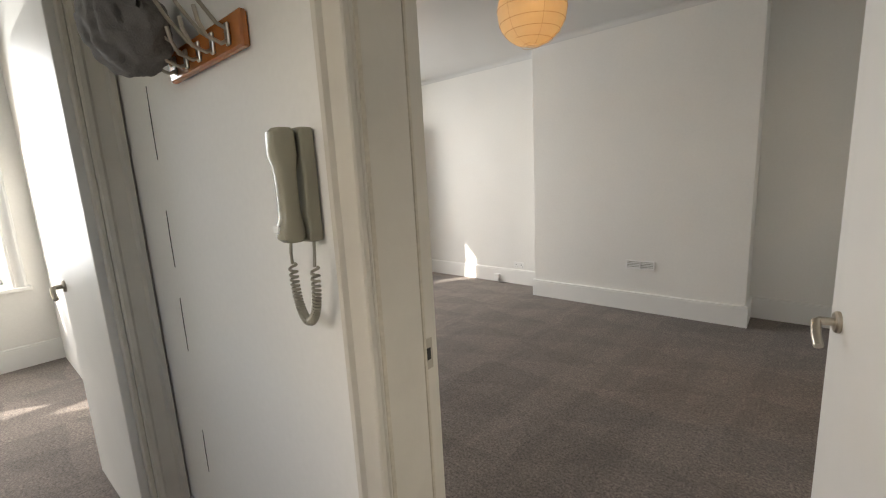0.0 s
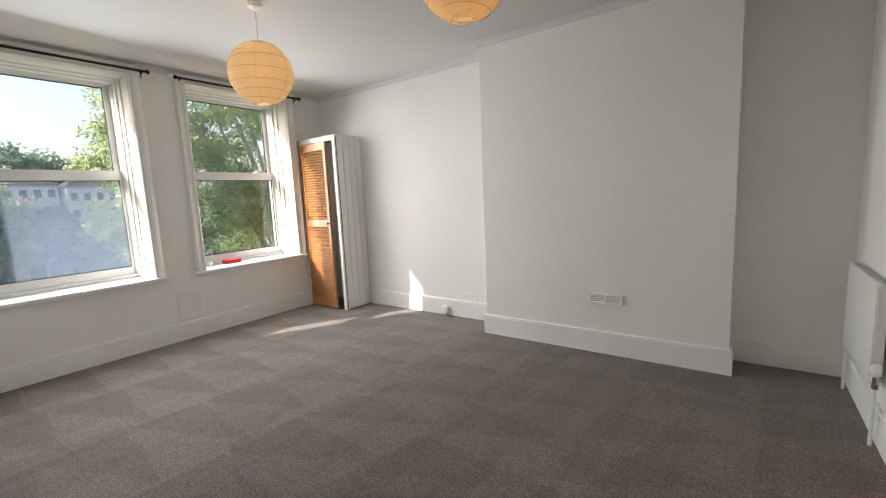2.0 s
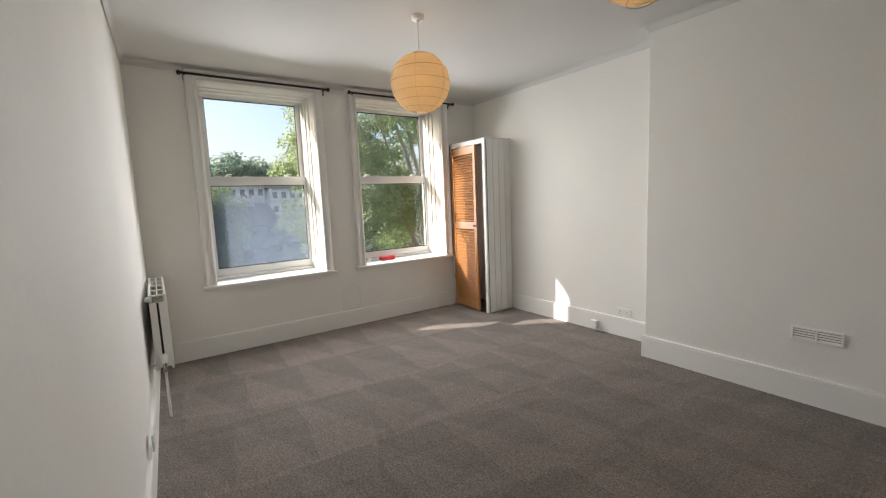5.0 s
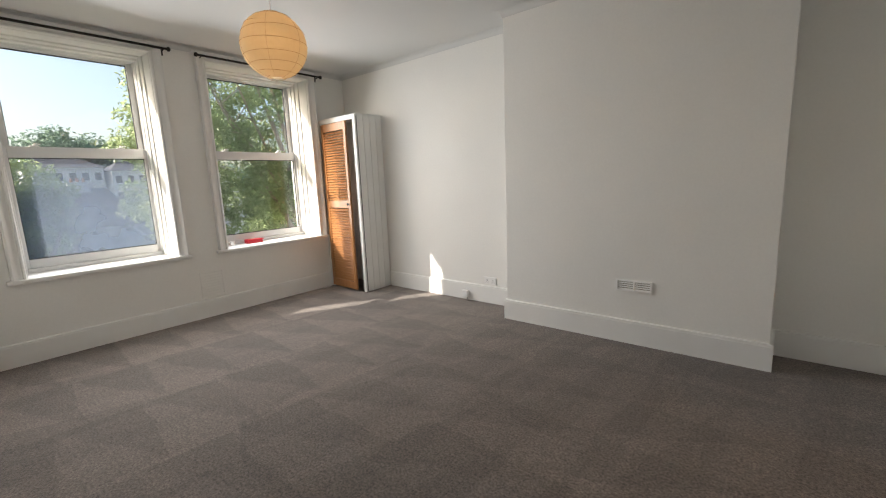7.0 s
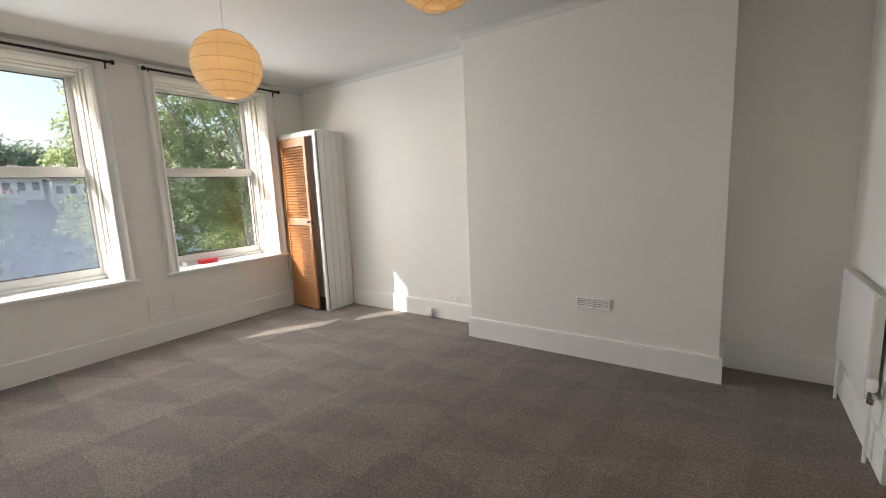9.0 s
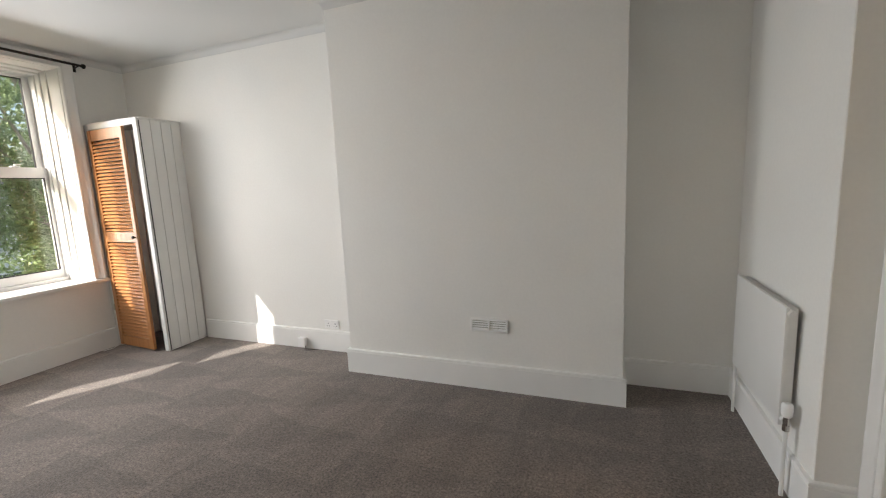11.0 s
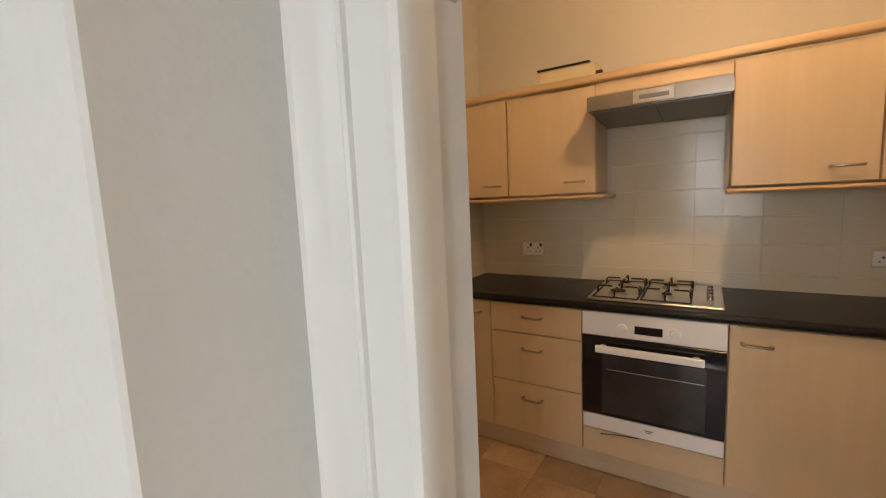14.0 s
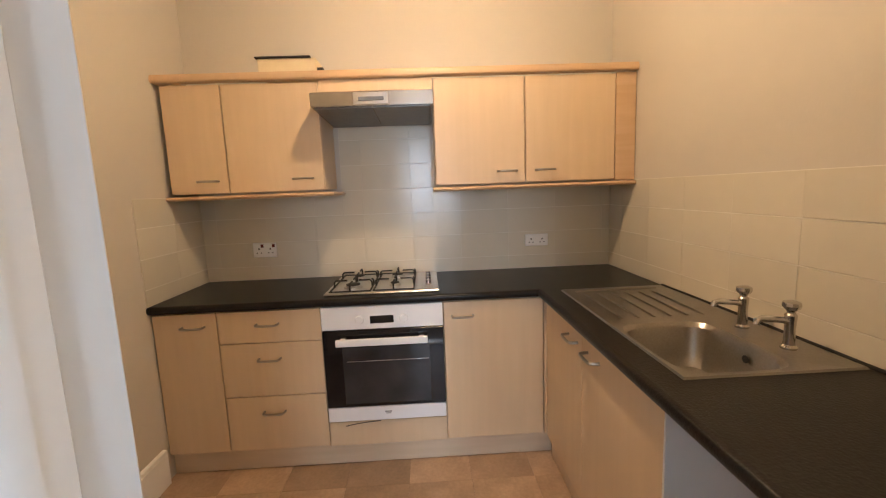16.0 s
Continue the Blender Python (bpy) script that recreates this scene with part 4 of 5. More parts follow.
leaf = part("door", in_door(boxes((0, 0.045, -0.026, 0, DZ0, DZ1), (DW - 0.045, DW, -0.026, 0, DZ0, DZ1), (0.045, DW - 0.045, -0.024, -0.002, DZ0, DZ0 + 0.09), (0.045, DW - 0.045, -0.024, -0.002, DZ1 - 0.09, DZ1), (0.045, DW - 0.045, -0.024, -0.002, 1.0, 1.09), bevel=0.002)), PINE, cup, "orange varnished pine louvred door")
slat_me = None
for za, zb in ((DZ0 + 0.095, 0.995), (1.095, DZ1 - 0.095)):
    nsl = int((zb - za) / 0.0305)
    for k in range(nsl):
        if slat_me is None:
            sb = boxes((0.044, DW - 0.044, -0.0035, 0.0035, -0.0155, 0.0155))
            bmesh.ops.rotate(sb, cent=(0, 0, 0), matrix=Matrix.Rotation(radians(-47), 3, "X"), verts=sb.verts)
            slat_me = mesh_of("slat", sb, PINE)
        sl = new("slat", slat_me)
        sl.parent = leaf
        sl.matrix_basis = dmx @ Matrix.Translation((0, -0.013, za + 0.014 + k * (zb - za) / nsl))
bm = bmesh.new()
lathe(bm, (0, 0, 0), [(0.006, 0), (0.007, 0.012), (0.014, 0.018), (0.015, 0.026), (0.008, 0.031), (0.001, 0.032)], 18, Vector((0, -1, 0)))
bmesh.ops.translate(bm, vec=(DW - 0.024, -0.026, 1.045), verts=bm.verts)
part("knob", in_door(bm), RODM, leaf, "small dark knob")
for zz in (0.35, 1.62):
    part("hinge", boxes((WX + 0.050, WX + 0.064, CY - 0.042, CY - 0.018, zz, zz + 0.06), bevel=0.002), NICKEL, cup, "small steel hinge")

cable = single("white_cable", pipe(bmesh.new(), [(WX + 0.006, 3.728, 0.62), (WX + 0.008, 3.722, 0.45), (WX + 0.005, 3.732, 0.28), (WX + 0.024, 3.724, 0.175), (WX + 0.027, 3.728, 0.05), (WX + 0.034, 3.716, 0.006), (WX + 0.06, 3.66, 0.004), (WX + 0.05, 3.58, 0.004)], 0.0035, 8), WHITE_PLASTIC, "thin white cable running down beside the cupboard", "cable")

# on the window board
rb = root("red_box", (-4.36, 2.86, 0.665), "small red plastic open box on the window board", "box")
bm = bmesh.new()
z0 = WZ[0] + 0.0042
box(bm, -4.42, -4.33, 2.80, 2.97, z0, z0 + 0.008)
for q in ((-4.42, -4.414, 2.80, 2.97), (-4.336, -4.33, 2.80, 2.97), (-4.42, -4.33, 2.80, 2.806), (-4.42, -4.33, 2.964, 2.97)):
    box(bm, *q, z0 + 0.002, z0 + 0.042, 0.0015)
part("tray", bm, RED, rb)
part("lip", boxes((-4.424, -4.326, 2.796, 2.99, z0 + 0.036, z0 + 0.041), bevel=0.001), RED, rb)
pot = single("small_pot", lathe(bmesh.new(), (-4.37, 2.645, z0), [(0.022, 0), (0.024, 0.01), (0.025, 0.045), (0.021, 0.046), (0.020, 0.012), (0.001, 0.010)], 20), WHITE_PLASTIC, "small white plastic pot on the window board", "pot")

# ---- kitchen ----
FX = 2.865     # front plane of the base units
SY = 2.19      # front plane of the sink run


def bow_handle(parent, a, b, out):
    """A bowed bar handle from a to b, standing out of the door."""
    a, b, out = Vector(a), Vector(b), Vector(out)
    d = b - a
    pts = [a, a + out * 0.024 + d * 0.015, a + out * 0.033 + d * 0.07, a + out * 0.036 + d * 0.16, a + out * 0.037 + d * 0.5, a + out * 0.036 + d * 0.84, a + out * 0.033 + d * 0.93, a + out * 0.024 + d * 0.985, b]
    return part("handle", pipe(bmesh.new(), pts, 0.0058, 10), NICKEL, parent, "brassy nickel bow handle")


def base_unit(y0, y1, fronts, label):
    """A floor unit of the back run; fronts are (low, high, handle height, handle middle)."""
    u = root("base_cabinet", (3.14, (y0 + y1) / 2, 0), label, "cabinet", "kitchen base units")
    part("carcass", boxes((FX + 0.019, 3.42, y0 + 0.001, y1 - 0.001, 0.115, 0.855)), BEECH, u, smooth=False)
    for z0, z1, hz, hy in fronts:
        d = part("drawer_front" if z1 - z0 < 0.5 else "door", boxes((FX, FX + 0.018, y0 + 0.0025, y1 - 0.0025, z0 + 0.0025, z1 - 0.0025), bevel=0.0022), BEECH, u)
        if hz:
            bow_handle(d, (FX, hy + 0.052, hz), (FX, hy - 0.052, hz), (-1, 0, 0))
    return u


base_unit(3.80, 4.105, [(0.125, 0.852, 0.785, 3.912)], "beech effect base cabinet with one door")
base_unit(3.30, 3.80, [(0.689, 0.852, 0.784, 3.558), (0.412, 0.689, 0.608, 3.562), (0.125, 0.412, 0.331, 3.562)], "beech effect base cabinet with three drawers")
base_unit(2.20, 2.70, [(0.125, 0.852, 0.779, 2.605)], "beech effect base cabinet with one door beside the oven")
oven_unit = root("oven_housing", (3.14, 3.0, 0), "beech effect oven housing with a split lower panel", "cabinet", "kitchen base units")
part("side_panel", boxes((FX + 0.03, 3.42, 2.701, 2.703, 0.115, 0.855)), BEECH, oven_unit)
part("side_panel", boxes((FX + 0.03, 3.42, 3.297, 3.299, 0.115, 0.855)), BEECH, oven_unit)
part("lower_panel", boxes((FX, FX + 0.018, 2.702, 3.298, 0.122, 0.250), bevel=0.002), BEECH, oven_unit)
bm = bmesh.new()
pipe(bm, [(FX - 0.0005, 3.215, 0.228), (FX - 0.001, 3.16, 0.2385), (FX - 0.001, 3.10, 0.245), (FX - 0.001, 3.04, 0.249)], 0.0022, 5)
part("split", bm, DARK, oven_unit, "dark split in the veneer")
corner = root("corner_post", (2.86, 2.195, 0), "beech effect corner post between the units", "cabinet trim")
part("post", boxes((FX - 0.012, FX + 0.018, 2.176, 2.198, 0.125, 0.852), bevel=0.003), BEECH, corner)

oven = root("oven", (3.14, 3.0, 0.256), "white and black glass built-in single oven", "oven")
part("body", boxes((FX + 0.02, 3.40, 2.705, 3.295, 0.262, 0.850)), DARK, oven)
panel = part("control_panel", boxes((FX - 0.012, FX + 0.02, 2.704, 3.297, 0.737, 0.853), bevel=0.003), OVEN_WHITE, oven, "white control panel")
part("display", boxes((FX - 0.0135, FX - 0.0115, 2.945, 3.060, 0.765, 0.803)), OVEN_GLASS, panel, "black display")
for ky in (3.112, 2.895):
    part("knob", lathe(bmesh.new(), (FX - 0.012, ky, 0.786), [(0.022, 0), (0.021, 0.004), (0.019, 0.010), (0.001, 0.011)], 28, Vector((-1, 0, 0))), OVEN_WHITE, panel, "white pop-in knob")
door = part("oven_door", boxes((FX - 0.012, FX + 0.018, 2.704, 3.297, 0.334, 0.733), bevel=0.003), OVEN_GLASS, oven, "black glass oven door")
part("oven_window", boxes((FX - 0.0135, FX - 0.0115, 2.775, 3.205, 0.352, 0.645)), OVEN_WINDOW, door, "smoked oven window")
part("shelf", boxes((FX - 0.0142, FX - 0.0132, 2.782, 3.185, 0.572, 0.5755)), STEEL, door, "oven shelf seen through the glass")
bm = bmesh.new()
box(bm, FX - 0.052, FX - 0.036, 2.782, 3.228, 0.664, 0.699, 0.005, 3)
box(bm, FX - 0.037, FX - 0.011, 2.80, 2.825, 0.668, 0.695, 0.002)
box(bm, FX - 0.037, FX - 0.011, 3.185, 3.21, 0.668, 0.695, 0.002)
part("oven_handle", bm, OVEN_WHITE, door, "white bar handle")
strip = part("lower_strip", boxes((FX - 0.012, FX + 0.018, 2.704, 3.297, 0.258, 0.331), bevel=0.003), OVEN_WHITE, oven, "white lower strip")
part("badge", boxes((FX - 0.0130, FX - 0.0118, 2.978, 3.014, 0.300, 0.306), (FX - 0.0130, FX - 0.0118, 2.984, 3.010, 0.292, 0.296)), HOODUNDER, strip, "small grey maker's mark")

# sink run
sink_unit = root("base_cabinet", (2.3, 1.9, 0), "beech effect sink cabinet with two doors", "cabinet", "kitchen base units")
part("carcass", boxes((1.835, FX - 0.014, 1.63, SY - 0.020, 0.125, 0.73)), PLASTIC, sink_unit, "white melamine carcass", smooth=False)
for x0, x1, hx in ((2.375, 2.848, 2.47), (1.822, 2.372, 2.265)):
    d = part("door", boxes((x0, x1, SY - 0.018, SY, 0.127, 0.852), bevel=0.0022), BEECH, sink_unit)
    bow_handle(d, (hx + 0.052, SY, 0.782), (hx - 0.052, SY, 0.782), (0, 1, 0))
part("end_panel", boxes((1.815, 1.833, 1.63, SY - 0.001, 0.002, 0.855)), OVEN_WHITE, sink_unit, "white end panel")
part("plinth", boxes((1.835, FX, SY - 0.045, SY - 0.030, 0.002, 0.125)), PLINTHM, sink_unit)
plinth = single("plinth", boxes((FX + 0.035, FX + 0.050, SY - 0.04, 4.108, 0.002, 0.122), bevel=0.002), PLINTHM, "pale beech effect plinth under the units", "plinth")

top = root("worktop", (3.14, 2.9, 0.858), "dark speckled laminate worktop in an L shape", "worktop")
WT = 0.895
bm = bmesh.new()
prof = [(0, 0), (0.0, 0.038), (-0.572, 0.038)]
EDGE = [(0.0, -0.038), (0.008, -0.038), (0.016, -0.034), (0.021, -0.026), (0.022, -0.014), (0.019, -0.006), (0.012, -0.001), (0.0, 0.0)]
box(bm, FX + 0.001, 3.43, 2.21, 4.109, WT - 0.038, WT)
for b in ((2.292, 3.43, 1.622, 2.21), (1.13, 1.858, 1.622, 2.21), (1.858, 2.292, 1.622, 1.78), (1.858, 2.292, 2.118, 2.21)):
    box(bm, *b, WT - 0.038, WT)
part("slab", bm, WORKTOP, top, smooth=False)
bm = sweep(bmesh.new(), EDGE, [(1.13, 2.21), (FX + 0.001, 2.21), (FX + 0.001, 4.109)], lambda x, y, u: Vector((x, y, WT + u)))
part("front_edge", bm, WORKTOP, top, "rolled dark front edge")

sink = root("kitchen_sink", (2.3, 1.89, WT), "stainless steel inset sink with drainer", "sink")
BX, BY, BRX, BRY = 2.072, 1.951, 0.205, 0.162
ANGLES = sorted([math.tau * k / 64 for k in range(64)] + [math.atan2(cy - BY, cx - BX) % math.tau for x0, x1, y0, y1 in ((1.842, 2.806, 1.640, 2.132), (1.846, 2.802, 1.644, 2.128), (1.856, 2.300, 1.690, 2.118)) for cx in (x0, x1) for cy in (y0, y1)])
NS = len(ANGLES)


def rounded(cx, cy, rx, ry, r, z, k):
    """Point k of NS on a rounded rectangle."""
    a = ANGLES[k]
    c, s = math.cos(a), math.sin(a)
    e = 5.0 if r else 2.0
    q = (abs(c) ** e + abs(s) ** e) ** (-1 / e)
    return Vector((cx + rx * q * c, cy + ry * q * s, z))


def rect_ray(k, x0, x1, y0, y1, z):
    a = ANGLES[k]
    c, s = math.cos(a), math.sin(a)
    ts = []
    if abs(c) > 1e-6:
        ts.append(((x1 if c > 0 else x0) - BX) / c)
    if abs(s) > 1e-6:
        ts.append(((y1 if s > 0 else y0) - BY) / s)
    t = min(v for v in ts if v > 0)
    return Vector((BX + t * c, BY + t * s, z))


bm = bmesh.new()
loops = [[bm.verts.new(rect_ray(k, 1.842, 2.806, 1.640, 2.132, WT + 0.001)) for k in range(NS)],
         [bm.verts.new(rect_ray(k, 1.846, 2.802, 1.644, 2.128, WT + 0.007)) for k in range(NS)],
         [bm.verts.new(rect_ray(k, 1.856, 2.300, 1.690, 2.118, WT + 0.004)) for k in range(NS)],
         [bm.verts.new(rounded(BX, BY, BRX, BRY, 1, WT + 0.003, k)) for k in range(NS)],
         [bm.verts.new(rounded(BX, BY, BRX - 0.012, BRY - 0.012, 1, WT - 0.012, k)) for k in range(NS)],
         [bm.verts.new(rounded(BX, BY, BRX - 0.020, BRY - 0.020, 1, WT - 0.110, k)) for k in range(NS)],
         [bm.verts.new(rounded(BX, BY, BRX - 0.045, BRY - 0.045, 1, WT - 0.145, k)) for k in range(NS)],
         [bm.verts.new(rounded(BX, BY, 0.022, 0.022, 0, WT - 0.150, k)) for k in range(NS)]]
for q, s in zip(loops, loops[1:]):
    for k in range(NS):
        bm.faces.new((q[k], q[(k + 1) % NS], s[(k + 1) % NS], s[k]))
bm.faces.new(loops[-1])
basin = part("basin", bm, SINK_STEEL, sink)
part("overflow", lathe(bmesh.new(), (BX - 0.03, BY - BRY + 0.022, WT - 0.045), [(0.012, 0), (0.012, 0.002), (0.001, 0.002)], 16, Vector((0, 1, 0))), DARK, basin, "dark overflow hole")
part("drain", lathe(bmesh.new(), (BX, BY, WT - 0.149), [(0.021, 0), (0.021, 0.002), (0.012, 0.001), (0.001, 0.001)], 20), DARK, basin, "drain hole")
for k in range(6):
    yy = 1.745 + k * 0.062
    bm = bmesh.new()
    pipe(bm, [(2.335, yy, WT + 0.0035), (2.36, yy, WT + 0.007), (2.66, yy, WT + 0.0085), (2.70, yy, WT + 0.0045)], 0.0045, 8)
    part("drainer_rib", bm, SINK_STEEL, sink)
bm = bmesh.new()
pipe(bm, [(2.745, 1.70, WT + 0.0065), (2.748, 1.73, WT + 0.0085), (2.748, 2.05, WT + 0.0085), (2.745, 2.08, WT + 0.0065)], 0.006, 8)
part("drainer_lip", bm, SINK_STEEL, sink)
seal = bmesh.new()
pipe(seal, [(1.80, 1.6275, WT + 0.003), (2.2, 1.629, WT + 0.005), (2.82, 1.627, WT + 0.003)], 0.006, 6)
single("silicone_seal", seal, DARK, "dark mouldy silicone along the sink wall", "sealant")


def tap(x, y):
    """A pillar tap with a clear dome head."""
    t = root("pillar_tap", (x, y, WT), "chrome pillar tap with a faceted head beside the sink", "tap", "sink taps")
    z = WT + 0.004
    part("pillar", lathe(bmesh.new(), (x, y, z), [(0.021, 0), (0.021, 0.006), (0.015, 0.012), (0.0135, 0.060), (0.015, 0.085), (0.016, 0.100), (0.010, 0.108)], 20), CHROME, t)
    bm = bmesh.new()
    pipe(bm, [(x, y, z + 0.080), (x, y + 0.03, z + 0.088), (x, y + 0.085, z + 0.094), (x, y + 0.100, z + 0.090), (x, y + 0.104, z + 0.078)], 0.0095, 12)
    part("spout", bm, CHROME, t)
    bm = bmesh.new()
    lathe(bm, (x, y, z + 0.108), [(0.010, 0), (0.012, 0.006), (0.019, 0.012), (0.024, 0.020), (0.023, 0.030), (0.015, 0.034), (0.001, 0.035)], 10)
    part("tap_head", bm, CHROME, t, "faceted chrome tap head")
    return t


tap_a = tap(2.185, 1.715)
copy_thing(tap_a, Matrix.Translation((1.995, 1.722, WT)))

# hob
hob = root("gas_hob", (3.14, 3.0, WT), "stainless steel four burner gas hob", "hob")
part("hob_plate", boxes((2.915, 3.395, 2.715, 3.292, WT + 0.0005, WT + 0.010), bevel=0.004), STEEL, hob)
for bx, by, br in ((3.05, 3.165, 0.048), (3.28, 3.165, 0.036), (3.05, 2.945, 0.030), (3.28, 2.945, 0.042)):
    b = part("burner", lathe(bmesh.new(), (bx, by, WT + 0.010), [(br, 0), (br, 0.006), (br * 0.82, 0.010), (br * 0.82, 0.014), (0.001, 0.014)], 24), STEEL, hob, "steel burner ring")
    part("burner_cap", lathe(bmesh.new(), (bx, by, WT + 0.0245), [(br * 0.75, 0), (br * 0.78, 0.004), (br * 0.6, 0.007), (0.001, 0.007)], 24), IRON, b, "black enamel cap")
for yc in (3.165, 2.945):
    bm = bmesh.new()
    y0, y1, x0, x1, zt, zb = yc - 0.102, yc + 0.102, 2.945, 3.375, WT + 0.048, WT + 0.0115
    pipe(bm, [(x0, y0, zb), (x0, y1, zb), (x1, y1, zb), (x1, y0, zb), (x0, y0, zb)], 0.005, 6)
    for bx in (3.05, 3.28):
        for s in (-1, 1):
            pipe(bm, [(bx, yc + s * 0.100, zb), (bx, yc + s * 0.098, zt - 0.008), (bx, yc + s * 0.088, zt), (bx, yc + s * 0.030, zt)], 0.005, 6)
        for s in (-1, 1):
            xe = x0 if bx < 3.15 else x1
            xo = bx + s * 0.095 if abs(bx + s * 0.095 - xe) > 0.05 else xe
            pipe(bm, [(xo, yc, zb), (xo, yc, zt - 0.008), (xo + (bx - xo) * 0.12, yc, zt), (bx + (xo - bx) * 0.3, yc, zt)], 0.005, 6)
        pipe(bm, [(bx + 0.045, y0, zb), (bx + 0.045, y0, zt - 0.01), (bx + 0.02, y0 + 0.004, zt)], 0.0045, 6)
    part("pan_support", bm, IRON, hob, "black iron pan support")
for k in range(4):
    xx = 3.045 + k * 0.075
    part("knob", lathe(bmesh.new(), (xx, 2.768, WT + 0.010), [(0.017, 0), (0.017, 0.005), (0.013, 0.007), (0.012, 0.026), (0.001, 0.027)], 18), CHROME, hob, "metal control knob")

# wall units
UX = 3.12


def wall_unit(y0, y1, handle_y, label):
    u = root("wall_cabinet", (3.27, (y0 + y1) / 2, 1.41), label, "cabinet", "kitchen wall units")
    part("carcass", boxes((UX + 0.019, 3.428, y0 + 0.001, y1 - 0.001, 1.427, 1.965)), BEECH, u, smooth=False)
    d = part("door", boxes((UX, UX + 0.018, y0 + 0.0025, y1 - 0.0025, 1.423, 1.969), bevel=0.0022), BEECH, u)
    bow_handle(d, (UX, handle_y + 0.05, 1.486), (UX, handle_y - 0.05, 1.486), (-1, 0, 0))
    return u


wall_unit(3.785, 4.085, 3.886, "beech effect narrow wall cabinet")
wall_unit(3.290, 3.783, 3.398, "beech effect wall cabinet beside the extractor hood")
wall_unit(2.222, 2.702, 2.321, "beech effect wall cabinet beside the extractor hood")
wall_unit(1.735, 2.220, 2.116, "beech effect wall cabinet in the corner")
filler = root("wall_cabinet_filler", (3.2, 1.68, 1.41), "beech effect filler panel in the corner", "cabinet trim")
part("panel", boxes((UX + 0.002, UX + 0.020, 1.624, 1.732, 1.416, 1.976), bevel=0.002), BEECH_EDGE, filler)
bridge = root("hood_bridge_panel", (3.2, 3.0, 1.93), "beech effect panel above the extractor hood", "cabinet trim")
part("panel", boxes((UX, UX + 0.018, 2.704, 3.288, 1.918, 1.976), bevel=0.002), BEECH, bridge)
part("base", boxes((UX + 0.018, 3.428, 2.704, 3.288, 1.95, 1.976)), BEECH, bridge)
CORN = [(-0.02, 0.0), (0.020, 0.0), (0.026, 0.006), (0.028, 0.018), (0.024, 0.030), (0.020, 0.038), (-0.02, 0.038)]
single("cornice", sweep(bmesh.new(), CORN, [(3.428, 4.088), (UX, 4.088), (UX, 1.626)][::-1], lambda x, y, u: Vector((x, y, 1.981 + u))), BEECH_EDGE, "beech cornice along the wall cabinets", "cornice")
for pts in ([(3.428, 4.088), (UX, 4.088), (UX, 3.262), (3.428, 3.262)], [(UX, 2.718), (UX, 1.626)]):
    single("pelmet", sweep(bmesh.new(), [(-0.05, -0.0), (-0.05, -0.022), (0.010, -0.022), (0.018, -0.018), (0.022, -0.011), (0.018, -0.004), (0.010, 0.0)], pts[::-1], lambda x, y, u: Vector((x, y, 1.412 + u))), BEECH_EDGE, "rounded beech pelmet under the wall cabinets", "pelmet")

hood = root("extractor_hood", (3.17, 3.0, 1.80), "stainless steel visor extractor hood", "extractor hood")
bm = bmesh.new()
vs = [bm.verts.new(v) for v in ((2.93, 2.708, 1.808), (2.93, 3.288, 1.808), (2.93, 3.288, 1.872), (2.93, 2.708, 1.872), (3.425, 2.708, 1.785), (3.425, 3.288, 1.785), (3.425, 3.288, 1.914), (3.425, 2.708, 1.914), (3.10, 2.708, 1.914), (3.10, 3.288, 1.914))]
for f in ((0, 3, 2, 1), (3, 8, 9, 2), (8, 7, 6, 9), (4, 5, 6, 7), (0, 1, 5, 4), (1, 2, 9, 6, 5), (0, 4, 7, 8, 3)):
    bm.faces.new([vs[i] for i in f])
bmesh.ops.bevel(bm, geom=bm.edges[:], offset=0.003, segments=2, affect="EDGES")
body = part("hood_body", bm, HOOD_STEEL, hood)
bm = bmesh.new()
for a, b in ((2.722, 2.995), (3.001, 3.274)):
    box(bm, 2.955, 3.40, a, b, 1.786, 1.790)
for v in bm.verts:
    v.co.z += (3.425 - v.co.x) / 0.495 * 0.023 - 0.006
part("filter", bm, HOODUNDER, hood, "grey metal grease filters")
part("control_panel", boxes((2.925, 2.932, 2.92, 3.085, 1.812, 1.868), bevel=0.002), STEEL, hood, "pale metal control panel")
part("slider", boxes((2.920, 2.928, 2.94, 3.06, 1.828, 1.846), bevel=0.002), HOODUNDER, hood, "grey slider switches")

duct = root("duct_cover", (3.28, 3.45, 2.02), "cream card duct cover on top of the wall cabinets", "duct cover")
part("cover", boxes((3.20, 3.40, 3.31, 3.61, 2.0195, 2.112), bevel=0.002), CARD, duct)
part("lid", boxes((3.185, 3.42, 3.335, 3.62, 2.1125, 2.119)), DARK, duct, "dark lid edge")
part("pipe_end", lathe(bmesh.new(), (3.24, 3.28, 2.0465), [(0.026, 0), (0.026, 0.028), (0.018, 0.028), (0.018, 0.002)], 18, Vector((0, 1, 0))), DARK, duct, "dark pipe end")
part("foot", boxes((3.21, 3.27, 3.275, 3.309, 2.0192, 2.024)), DARK, duct)
rv = root("round_vent", (3.42, 3.80, 2.70), "brown round vent high on the kitchen wall", "wall vent")
part("ring", lathe(bmesh.new(), (3.4295, 3.80, 2.70), [(0.065, 0), (0.065, 0.012), (0.050, 0.022), (0.040, 0.010), (0.001, 0.008)], 28, Vector((-1, 0, 0))), HOODUNDER, rv)

